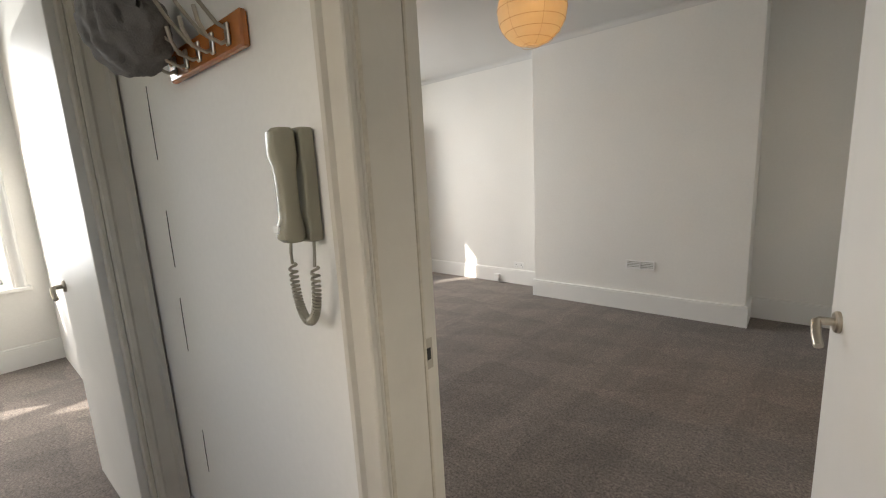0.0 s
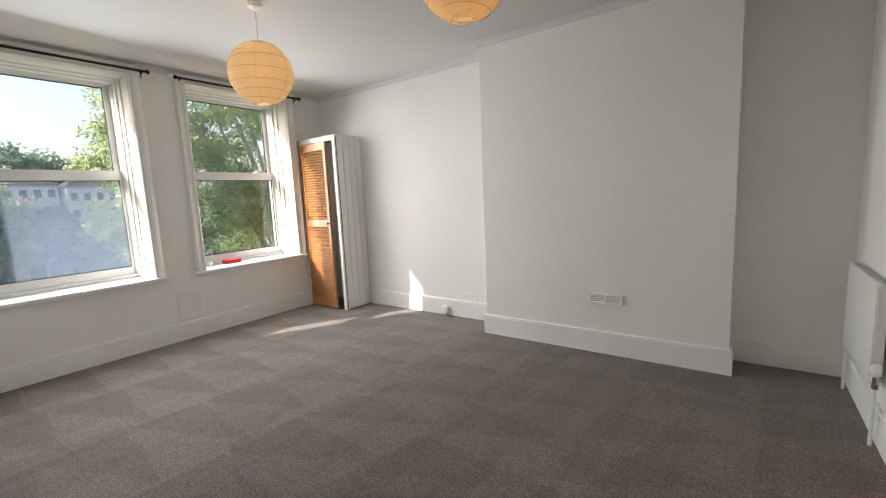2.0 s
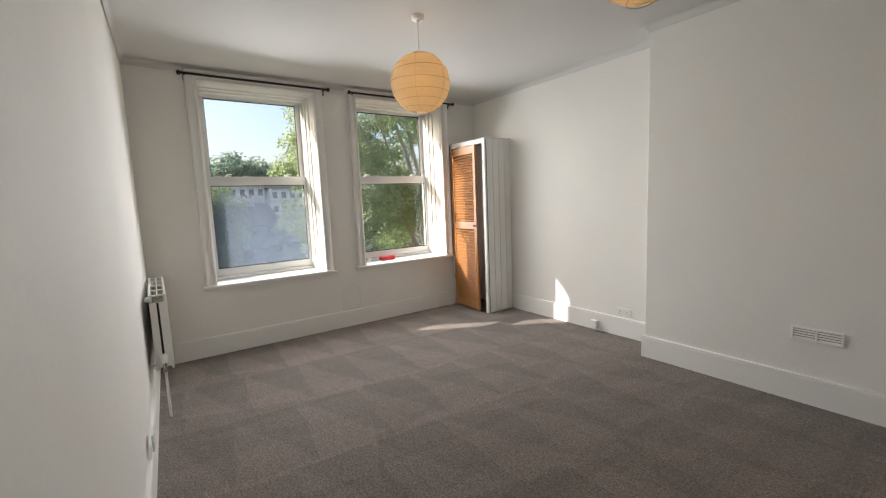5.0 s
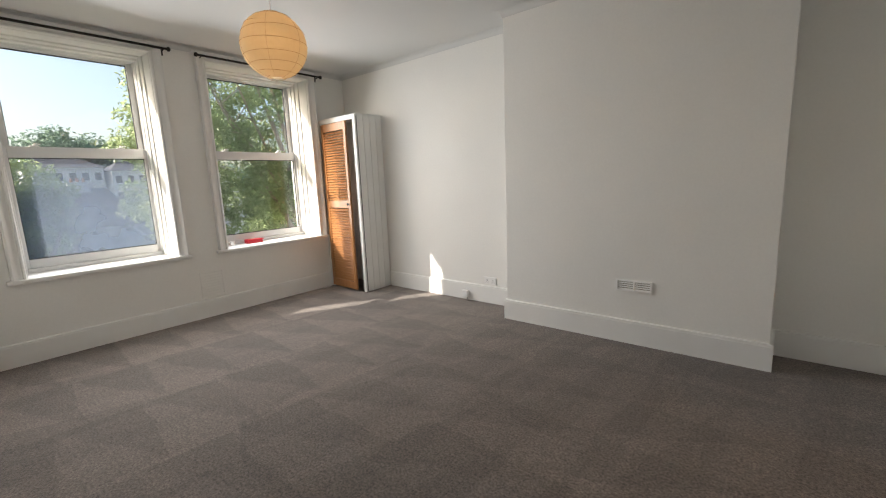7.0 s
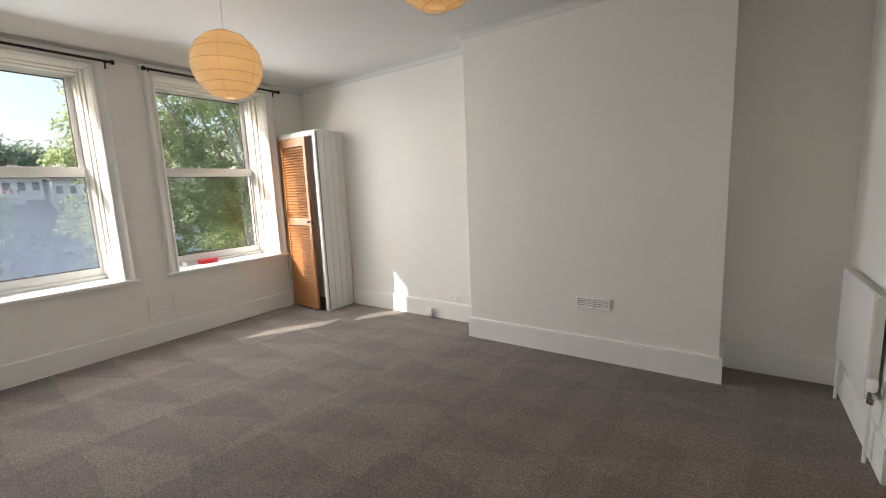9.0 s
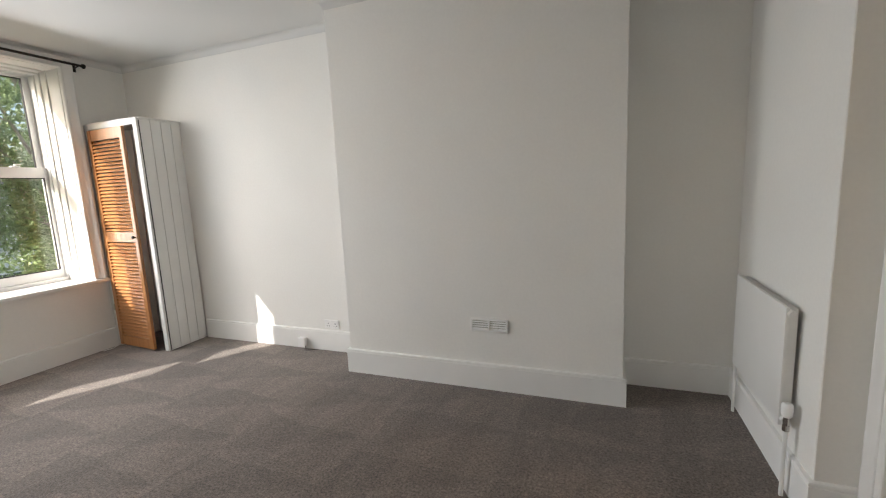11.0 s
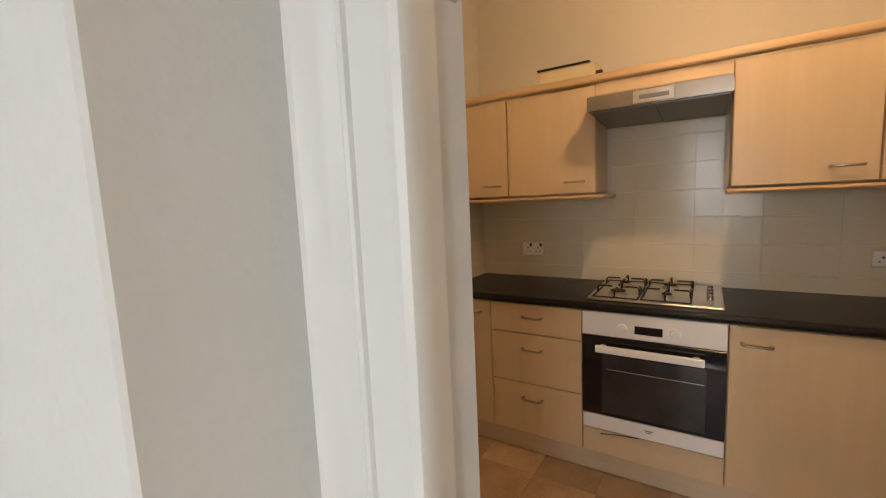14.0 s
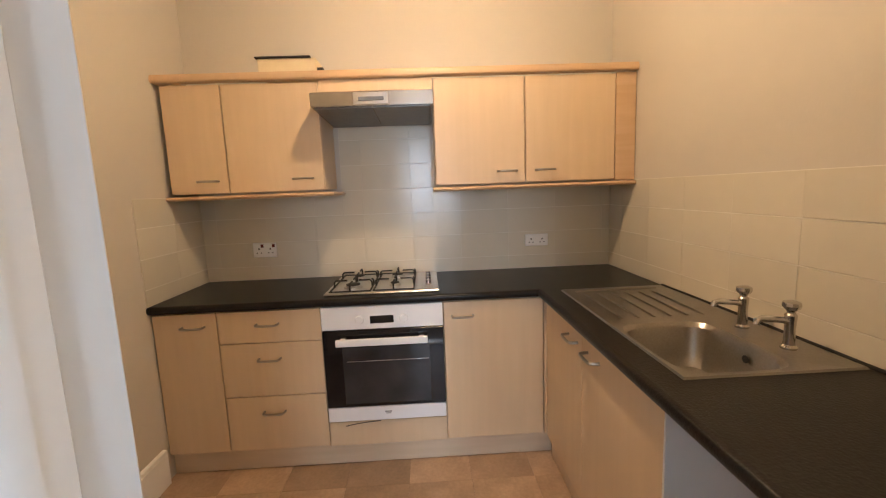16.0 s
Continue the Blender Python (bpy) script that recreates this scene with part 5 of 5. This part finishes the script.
socket(lambda a, o, u: Vector((3.4225 - o, 3.818 - a, 1.035 + u)), "white double socket with red switches on the tiles", 0.14, 0.088, red=True)
socket(lambda a, o, u: Vector((3.4225 - o, 2.157 - a, 1.034 + u)), "white double socket on the kitchen tiles", 0.142, 0.074)
klamp = root("ceiling_light", (2.28, 2.70, KH), "bare bulb pendant on the kitchen ceiling, lit", "ceiling light")
part("ceiling_rose", lathe(bmesh.new(), (2.28, 2.70, KH), [(0.045, 0), (0.045, -0.012), (0.038, -0.026), (0.014, -0.034), (0.006, -0.045)], 24), WHITE_PLASTIC, klamp)
part("cord", tube(bmesh.new(), (2.28, 2.70, 2.72), (2.28, 2.70, KH - 0.04), 0.003, seg=8), WHITE_PLASTIC, klamp)
part("holder", tube(bmesh.new(), (2.28, 2.70, 2.69), (2.28, 2.70, 2.73), 0.018, 0.012), WHITE_PLASTIC, klamp)

# ---- hall things ----
rack = root("coat_rack", (-0.55, 0.19, 1.62), "varnished wooden coat rack with dull metal hooks", "coat rack")
RX0, RX1, RZ0, RZ1 = -0.655, -0.262, 1.620, 1.688
part("board", boxes((RX0, RX1, 0.182, 0.1995, RZ0, RZ1), bevel=0.004), HOOKWOOD, rack)
for k in range(5):
    hx = RX0 + 0.05 + k * (RX1 - RX0 - 0.10) / 4
    bm = bmesh.new()
    pipe(bm, [(hx, 0.181, 1.640), (hx, 0.165, 1.632), (hx, 0.140, 1.640), (hx, 0.128, 1.665), (hx, 0.124, 1.690)], 0.004, 8)
    pipe(bm, [(hx, 0.181, 1.660), (hx, 0.160, 1.668), (hx, 0.125, 1.710), (hx, 0.105, 1.745)], 0.004, 8)
    box(bm, hx - 0.008, hx + 0.008, 0.176, 0.182, 1.630, 1.672, 0.002)
    part("hook", bm, NICKEL, rack, "dull metal double hook")
bm = bmesh.new()
bmesh.ops.create_icosphere(bm, subdivisions=5, radius=1.0)
for v in bm.verts:
    d = v.co.copy()
    f = 1 + 0.12 * noise.noise(d * 2.1) + 0.07 * noise.noise(d * 5.0 + Vector((3, 1, 7)))
    fold = 0.06 * math.sin(13 * d.x + 4 * d.z + 2 * noise.noise(d * 2))
    v.co = Vector((-0.655 + 0.165 * d.x * (f + fold), 0.105 + 0.075 * d.y * (f + fold), 1.735 + 0.105 * d.z * (f + fold) - 0.05 * d.x))
cap = root("cloth_cap", (-0.655, 0.15, 1.62), "crumpled grey cloth cap hanging on the coat rack", "cap")
part("crown", bm, CAPM, cap)
bm = bmesh.new()
rows = []
for i in range(9):
    a = math.pi * (0.08 + 0.84 * i / 8)
    rows.append([Vector((-0.50 + r * math.cos(a) * 0.095, 0.085 + 0.02 * math.sin(a) - 0.02 * r, 1.705 + r * math.sin(a) * 0.060 - 0.012 * r * r + 0.006 * math.sin(3 * a))) for r in (0.45, 0.7, 0.9, 1.0)])
lower = [[bm.verts.new(p) for p in q] for q in rows]
upper = [[bm.verts.new(p + Vector((0, -0.006, 0.004))) for p in q] for q in rows]
for i in range(8):
    for k in range(3):
        bm.faces.new((lower[i][k], lower[i][k + 1], lower[i + 1][k + 1], lower[i + 1][k]))
        bm.faces.new((upper[i][k], upper[i + 1][k], upper[i + 1][k + 1], upper[i][k + 1]))
    bm.faces.new((lower[i][3], upper[i][3], upper[i + 1][3], lower[i + 1][3]))
    bm.faces.new((lower[i][0], lower[i + 1][0], upper[i + 1][0], upper[i][0]))
part("peak", bm, CAPM, cap, "stitched grey cap peak")

phone = root("entry_phone", (-0.21, 0.19, 1.22), "aged cream entry phone with a coiled cord on the hall wall", "entry phone")
PX = -0.101
bm = bmesh.new()
box(bm, PX - 0.026, PX + 0.019, 0.172, 0.1995, 1.255, 1.452, 0.008, 3)
part("base", bm, CREAMPL, phone)
bm = bmesh.new()
prof_pts = [(1.450, 0.021, 0.014), (1.443, 0.025, 0.022), (1.405, 0.025, 0.024), (1.385, 0.023, 0.018), (1.35, 0.022, 0.017), (1.325, 0.022, 0.017), (1.300, 0.023, 0.018), (1.280, 0.025, 0.024), (1.265, 0.025, 0.022), (1.258, 0.021, 0.014)]
rings = []
for z, w, d in prof_pts:
    ring = []
    for k in range(20):
        a = math.tau * k / 20
        c, s = math.cos(a), math.sin(a)
        q = (abs(c) ** 3.5 + abs(s) ** 3.5) ** (-1 / 3.5)
        ring.append(bm.verts.new((PX - 0.008 + 0.78 * w * q * c, 0.152 - (d - 0.016) * 0.2 + d * q * s * 0.95, z)))
    rings.append(ring)
for q, s in zip(rings, rings[1:]):
    for k in range(20):
        bm.faces.new((q[k], q[(k + 1) % 20], s[(k + 1) % 20], s[k]))
bm.faces.new(rings[0])
bm.faces.new(rings[-1])
part("handset", bm, CREAMPL, phone, "curved cream handset")
part("button", boxes((PX - 0.024, PX - 0.004, 0.1265, 0.131, 1.275, 1.290), bevel=0.002), WHITE_PLASTIC, phone, "pale call button")
bm = bmesh.new()
cord_pts = []
NC = 420
for i in range(NC + 1):
    t = i / NC
    ang = math.pi * t
    cx = PX - 0.006 - 0.036 * math.cos(ang)
    cz = 1.215 - 0.105 * math.sin(ang) ** 0.75
    cy = 0.165
    turn = i * 0.62
    tx, tz = 0.036 * math.sin(ang) + 1e-4, -0.105 * math.cos(ang)
    ln = math.hypot(tx, tz)
    nx, nz = -tz / ln, tx / ln
    cord_pts.append((cx + 0.0065 * math.cos(turn) * nx, cy + 0.0065 * math.sin(turn), cz + 0.0065 * math.cos(turn) * nz))
pipe(bm, cord_pts, 0.0027, 5)
pipe(bm, [(PX - 0.020, 0.155, 1.262), (PX - 0.034, 0.160, 1.235), (PX - 0.042, 0.165, 1.214)], 0.003, 6)
pipe(bm, [(PX + 0.010, 0.182, 1.258), (PX + 0.026, 0.17, 1.235), (PX + 0.030, 0.165, 1.214)], 0.003, 6)
part("cord", bm, CORDM, phone, "coiled grey cord")
bm = bmesh.new()
for z0, z1, dx in ((1.45, 1.66, 0.0), (1.12, 1.30, -0.006), (0.84, 1.02, -0.014), (0.40, 0.56, -0.010)):
    pipe(bm, [(-0.908 + dx, 0.1999, z1), (-0.911 + dx, 0.1992, (z0 + z1) / 2), (-0.913 + dx, 0.1999, z0)], 0.0014, 5)
single("wall_crack", bm, DARK, "dark open cracks in the hall wall plaster", "crack", kind="structure")

# ---- outside the windows ----
LEAF = material("sunlit_leaf", (0.145, 0.19, 0.10), 0.22, stain=0.35, stain_scale=2.5, grain=0.2, grain_scale=20)


def see_through(mat, color, share):
    """Lets light pass through leaves."""
    n, l = mat.node_tree.nodes, mat.node_tree.links
    back, mix = n.new("ShaderNodeBsdfTranslucent"), n.new("ShaderNodeMixShader")
    back.inputs["Color"].default_value = (*color, 1)
    mix.inputs[0].default_value = share
    l.new(n["Principled BSDF"].outputs[0], mix.inputs[1])
    l.new(back.outputs[0], mix.inputs[2])
    l.new(mix.outputs[0], n["Material Output"].inputs[0])


see_through(LEAF, (0.56, 0.66, 0.36), 0.6)
# Distance haze is put into this paler, bluer leaf colour.
FARLEAF = material("hazed_far_woods", (0.13, 0.175, 0.155), 0.9, stain=0.5, stain_scale=0.25, grain=0.3, grain_scale=2)
see_through(FARLEAF, (0.30, 0.42, 0.30), 0.5)
BARK = material("grey_bark", (0.40, 0.345, 0.27), 0.9, stain=0.3, stain_scale=6, bump=0.5, bump_scale=30)
GRASS = material("rough_ground", (0.07, 0.09, 0.04), 0.95, stain=0.3, stain_scale=0.1, grain=0.2, grain_scale=3)
SLATE = material("grey_roof_slates", (0.10, 0.095, 0.10), 0.7, stain=0.2, stain_scale=1.5, grain=0.2, grain_scale=12)
RENDER = material("pale_rendered_wall", (0.68, 0.68, 0.66), 0.8, stain=0.06, stain_scale=0.8)
TERRACOTTA = material("terracotta_pot", (0.35, 0.14, 0.07), 0.8, stain=0.15, stain_scale=5)
PANE = material("dark_far_pane", (0.03, 0.035, 0.045), 0.1, stain=0.2, stain_scale=2)
BRICKM = material("brown_brick", (0.24, 0.12, 0.075), 0.85, stain=0.2, stain_scale=2, grain=0.2, grain_scale=14)
GZ = -6.5

structure("ground", boxes((-900, WO - 0.4, -700, 700, GZ - 0.5, GZ)), GRASS, "rough garden ground far below the windows", "ground")


def leafy(bm, centers, count, size, rng, droop=0.4):
    """Many pointed leaves round the given clumps (centre, radius)."""
    total = sum(r ** 2 for _, r in centers)
    verts, faces = [], []
    for c, r in centers:
        for _ in range(max(4, int(count * r * r / total))):
            d = Vector((rng.gauss(0, 1), rng.gauss(0, 1), rng.gauss(0, 1)))
            d.normalize()
            pos = Vector(c) + d * r * rng.uniform(0.45, 1.08)
            w = Vector((rng.gauss(0, 1), rng.gauss(0, 1), rng.gauss(-droop, 0.6))).normalized()
            side = w.cross(Vector((rng.gauss(0, 1), rng.gauss(0, 1), rng.gauss(0, 1)))).normalized()
            s = size * rng.uniform(0.6, 1.3)
            up = w.cross(side) * s * 0.12
            k = len(verts)
            verts += [pos, pos + w * s * 0.45 + side * s * 0.24 + up, pos + w * s, pos + w * s * 0.45 - side * s * 0.24 + up]
            faces += [(k, k + 1, k + 2), (k, k + 2, k + 3)]
    return verts, faces


def crown(name, centers, count, size, mat, parent, seed, label=""):
    rng = random.Random(seed)
    verts, faces = leafy(None, centers, count, size, rng)
    me = bpy.data.meshes.new(name)
    me.from_pydata([tuple(v) for v in verts], [], faces)
    me.materials.append(mat)
    ob = new(name, me)
    ob.parent = parent
    ob.matrix_parent_inverse = Matrix.Translation(parent.location).inverted()
    return tagged(ob, label, kind="stuff")


def limb(bm, a, b, r0, r1, rng, bend=0.25, n=7):
    a, b = Vector(a), Vector(b)
    pts, side = [], Vector((rng.uniform(-1, 1), rng.uniform(-1, 1), 0)) * bend
    for i in range(n + 1):
        t = i / n
        pts.append(a.lerp(b, t) + side * math.sin(math.pi * t))
    for i in range(n):
        tube(bm, pts[i], pts[i + 1], r0 + (r1 - r0) * i / n, r0 + (r1 - r0) * (i + 1) / n, 9, caps=False)
    return pts


def near_tree(name, base, seed, spread, z_top, leaves, leaf_size, label, low=-3.4, deep=0.24, side=(), stems=()):
    """A tree with a forked trunk, limbs and a loose crown of twigs hung with leaves."""
    rng = random.Random(seed)
    x, y, _ = base
    t = root(name, base, label, "tree", "trees")
    fork = Vector((x + 0.1, y, -1.2))
    part("trunk", limb_mesh(base, fork, 0.16, 0.11, rng), BARK, t)
    centers = []
    bm = bmesh.new()
    for k in range(13):
        a = math.tau * k / 13 + rng.uniform(-0.3, 0.3)
        rr = spread * rng.uniform(0.35, 0.9)
        tip = Vector((x + math.cos(a) * rr * deep * 1.2, y + math.sin(a) * rr, rng.uniform(0.6, z_top - 0.4)))
        pts = limb(bm, fork + Vector((0, 0, rng.uniform(-0.8, 0.4))), tip, 0.060, 0.014, rng, 0.35)
        for q in pts[3:]:
            tw = q + Vector((rng.uniform(-0.6, 0.6), rng.uniform(-0.9, 0.9), rng.uniform(-0.3, 0.7)))
            limb(bm, q, tw, 0.016, 0.005, rng, 0.1, 3)
            centers.append((tw, rng.uniform(0.22, 0.42)))
    for foot, tip, r in stems:
        for q in limb(bm, foot, tip, r, r * 0.35, rng, 0.12)[4:]:
            centers.append((q + Vector((-0.2, rng.uniform(0.1, 0.5), rng.uniform(-0.3, 0.2))), rng.uniform(0.15, 0.28)))
    part("limb", bm, BARK, t, "pale branching limbs")
    cell = 0.40
    for i in range(int(2 * spread / cell)):
        for j in range(int((z_top - low) / cell)):
            oy, zc = -spread + (i + rng.random()) * cell, low + (j + rng.random()) * cell
            if abs(oy) > spread * (1 - 0.55 * max(0, (zc - 0.8) / (z_top - 0.8))) * rng.uniform(0.85, 1.1):
                continue
            centers.append((Vector((x + rng.uniform(-1, 1) * deep * spread, y + oy, zc)), rng.uniform(0.20, 0.40)))
    for yy, za, zb in side:
        for _ in range(int((zb - za) * 6.5)):
            centers.append((Vector((x + rng.uniform(-0.5, 0.5), yy + rng.uniform(-0.35, 0.35), rng.uniform(za, zb))), rng.uniform(0.14, 0.30)))
    crown("crown", centers, leaves, leaf_size, LEAF, t, seed + 1, "loose crown of narrow bright green leaves")
    return t


def limb_mesh(a, b, r0, r1, rng):
    bm = bmesh.new()
    limb(bm, a, b, r0, r1, rng, 0.1)
    return bm


near_tree("tree", (-9.6, 7.35, GZ), 11, 3.9, 4.9, 135000, 0.092, "leafy green tree close outside the window", side=((4.1, -2.5, 5.0), (3.75, -2.5, 4.6), (3.55, -2.5, 3.6), (3.42, -0.5, 2.6), (4.5, -2.5, 5.0)),
          stems=[((-9.2, 6.6, 0.6), (-9.3, 4.9, 5.6), 0.07), ((-9.3, 6.7, 0.9), (-9.4, 5.6, 5.8), 0.06), ((-9.4, 6.9, 1.2), (-9.3, 6.4, 5.6), 0.045)])


def far_wood(at, wide, high, seed, count, mat=FARLEAF):
    """A stand of woods on the far slope."""
    rng = random.Random(seed)
    x, y, z = at
    t = root("far_trees", at, "dark green woods on the far slope", "woods")
    t["kind"] = "stuff"
    centers = [(Vector((x + rng.uniform(-10, 10), y + rng.uniform(-wide, wide), z + rng.uniform(0, high) * (1 - 0.4 * abs(rng.uniform(-1, 1))))), rng.uniform(2.0, 4.0)) for _ in range(60)]
    crown("crown", centers, int(count * 1.6), 0.9, mat, t, seed + 5)
    bm = bmesh.new()
    for k in range(12):
        yy = y + rng.uniform(-wide, wide)
        tube(bm, (x, yy, GZ), (x, yy, z + high * 0.5), 0.5, 0.3, 7)
    part("trunk", bm, BARK, t)
    return t


hill = single("hillside", boxes((-420, -100, -260, 260, GZ - 0.2, GZ + 0.4)), GRASS, "low grassy slope below the far woods", "hill", kind="structure")
AUTUMN = material("turning_woods", (0.19, 0.19, 0.09), 0.9, stain=0.4, stain_scale=0.25, grain=0.3, grain_scale=2)
see_through(AUTUMN, (0.48, 0.46, 0.20), 0.5)
far_wood((-130, -22, 0), 14, 10, 31, 9000)
far_wood((-130, 4, 1), 12, 8, 37, 9000)
far_wood((-130, 21, 3), 8, 11, 41, 11000)
far_wood((-132, 33, 2), 6, 11, 43, 8000, AUTUMN)
far_wood((-134, 58, -1), 16, 10, 45, 9000)
far_wood((-126, -50, -1), 16, 11, 47, 8000)


def house(at, wide, deep, eaves, ridge, wall, bays, storeys, label):
    """A pitched house facing the windows, with chimney and sash windows."""
    x, y, z = at
    h = root("house", at, label, "house", "far houses")
    part("wall", boxes((x - deep, x, y - wide / 2, y + wide / 2, z, eaves)), wall, h, smooth=False)
    bm = bmesh.new()
    o = 0.35
    v = [bm.verts.new(c) for c in ((x + o, y - wide / 2 - o, eaves - 0.1), (x + o, y + wide / 2 + o, eaves - 0.1), (x - deep - o, y + wide / 2 + o, eaves - 0.1), (x - deep - o, y - wide / 2 - o, eaves - 0.1), (x - deep / 2, y - wide / 2 + wide * 0.22, ridge), (x - deep / 2, y + wide / 2 - wide * 0.22, ridge))]
    for f in ((0, 1, 5, 4), (1, 2, 5), (2, 3, 4, 5), (3, 0, 4), (3, 2, 1, 0)):
        bm.faces.new([v[i] for i in f])
    roof = part("roof", bm, SLATE, h, "grey slate hipped roof", smooth=False)
    for s in ((-0.26, 0.26) if wide > 7 else (-0.08,)):
        yc = y + s * wide
        bm = boxes((x - deep / 2 - 0.35, x - deep / 2 + 0.35, yc - 0.6, yc + 0.6, ridge - 1.2, ridge + 0.45))
        part("chimney", bm, wall, roof, "rendered chimney stack", smooth=False)
        bm = bmesh.new()
        for k in (-0.35, 0.0, 0.35):
            tube(bm, (x - deep / 2, yc + k, ridge + 0.45), (x - deep / 2, yc + k, ridge + 0.75), 0.10, 0.08, 10)
        pots = new("chimney_pot", mesh_of("chimney_pot", bm, TERRACOTTA))
        pots.parent = roof
    for b in range(bays):
        for st in range(storeys):
            yy = y - wide / 2 + wide * (b + 0.5) / bays
            zz = eaves - 0.9 - st * 2.9
            w = part("window", bar_frame(yy - 0.55, yy + 0.55, zz - 1.5, zz, 0.09, x - 0.02, x + 0.08, 0.0), PLASTIC, h, "white framed window", smooth=False)
            g = part("pane", boxes((x + 0.005, x + 0.03, yy - 0.46, yy + 0.46, zz - 1.41, zz - 0.09)), PANE, w, smooth=False)
    return h


house((-95, 15.6, GZ), 10.5, 8, 6.1, 7.7, RENDER, 6, 3, "white rendered terrace house with a slate roof")
house((-93, 26.0, GZ), 9.0, 8, 5.4, 7.2, RENDER, 5, 3, "pale rendered house with a slate roof")
house((-64, 1.5, GZ), 9, 8, 2.4, 4.0, BRICKM, 4, 2, "brown brick house with a slate roof")
house((-37, 7.9, GZ), 4.6, 6, -0.9, 1.75, RENDER, 2, 2, "low pale house behind the garden trees")
house((-35, 4.6, GZ), 3.0, 5, 0.35, 1.1, BRICKM, 2, 2, "low brick house behind the garden trees")
house((-40, -3.0, GZ), 8, 7, -0.6, 1.0, RENDER, 3, 2, "low pale house with a grey roof")
house((-66, 27, GZ), 9, 8, 3.6, 5.4, RENDER, 4, 2, "pale rendered house half hidden by trees")
near_tree("tree", (-21, 2.75, GZ), 61, 1.35, 2.7, 16000, 0.15, "dark garden tree below the window", -4.5)

# ---- small pieces of floors and walls, last ----


def tile_wall(parent_name, origin, across, up, out, spans, label):
    """Glazed tiles on a bed of grout; spans are (a0, a1, b0, b1) cells already cut."""
    bed = None
    origin, across, up, out = Vector(origin), Vector(across), Vector(up), Vector(out)
    rot = Matrix((across, up, out)).transposed().to_4x4()
    cache, lay = {}, random.Random(len(spans))
    a0, a1 = min(s[0] for s in spans), max(s[1] for s in spans)
    bm = bmesh.new()
    for s in spans:
        box(bm, s[0] - 0.0005, s[1] + 0.0005, s[2] - 0.0005, s[3] + 0.0005, 0.0005, 0.0039)
    for v in bm.verts:
        v.co = origin + rot.to_3x3() @ v.co
    bed = single(parent_name, bm, GROUT, label, "tiles", kind="structure", smooth=False)
    for s in spans:
        w, h = round(s[1] - s[0], 4), round(s[3] - s[2], 4)
        if w < 0.01 or h < 0.01:
            continue
        if (w, h) not in cache:
            cache[(w, h)] = mesh_of("tile", boxes((0.0006, w - 0.0006, 0.0015, h - 0.0015, 0.001, 0.0047), bevel=0.0005), TILE, False)
        t = new("tile", cache[(w, h)])
        t.parent = bed
        t.matrix_basis = Matrix.Translation(origin + rot.to_3x3() @ Vector((s[0], s[2], 0))) @ rot @ Matrix.Rotation(lay.uniform(-0.0035, 0.0035), 4, "X") @ Matrix.Rotation(lay.uniform(-0.0018, 0.0018), 4, "Y")
    return bed


def cells(a0, a1, b0, b1, a_start, b_start, w=0.2935, h=0.1465):
    out = []
    i0 = math.floor((a0 - a_start) / w)
    j0 = math.floor((b0 - b_start) / h)
    for i in range(i0, i0 + 40):
        for j in range(j0, j0 + 20):
            c = (max(a0, a_start + i * w), min(a1, a_start + (i + 1) * w), max(b0, b_start + j * h), min(b1, b_start + (j + 1) * h))
            if c[1] - c[0] > 0.004 and c[3] - c[2] > 0.004:
                out.append(c)
    return out


# back wall: across runs towards -y from the left corner
TA, ML, MR = 4.11 - 2.848, 4.11 - 3.262, 4.11 - 2.72
back = cells(0.0, 2.488, 0.896, 1.27, TA, 0.977) + cells(0.0, ML, 1.27, 1.389, TA, 0.977) + cells(MR, 2.488, 1.27, 1.389, TA, 0.977) + cells(ML, MR, 1.27, 1.783, TA, 0.977)
tile_wall("tiling_back", (3.4298, 4.1095, 0), (0, -1, 0), (0, 0, 1), (-1, 0, 0), back, "cream glazed tiles behind the hob")
tile_wall("tiling_sink", (3.4225, 1.6202, 0), (-1, 0, 0), (0, 0, 1), (0, 1, 0), cells(0.0, 2.25, 0.896, 1.415, 0.16, 0.977), "cream glazed tiles above the sink")
tile_wall("tiling_side", (2.85, 4.1098, 0), (1, 0, 0), (0, 0, 1), (0, -1, 0), cells(0.0, 0.572, 0.896, 1.41, 0.0, 0.977), "cream glazed tiles beside the worktop")

VINYL_BED = material("vinyl_joint", (0.22, 0.14, 0.085), 0.7, stain=0.15, stain_scale=8)
kfloor = structure("floor_kitchen", boxes((1.10, 3.6, 1.4, 4.35, -0.20, -0.004)), VINYL_BED, "brown stone effect vinyl tile floor", "floor")
FT = 0.305
ft_me = mesh_of("floor_tile", boxes((0.0006, FT - 0.0006, 0.0006, FT - 0.0006, -0.006, 0.0), bevel=0.0008), VINYL, False)
for i in range(-1, 7):
    for j in range(0, 8):
        fx, fy = 1.19 + i * FT, 1.68 + j * FT
        if fx < 1.07 or fx + FT > 3.35:
            continue
        t = new("floor_tile", ft_me)
        t.parent = kfloor
        t.matrix_basis = Matrix.Translation((fx, fy, 0.0005))
single("threshold_strip", boxes((1.05, 1.13, 2.36, 2.945, -0.002, 0.006), bevel=0.003), NICKEL, "metal carpet threshold strip at the kitchen door", "threshold strip")
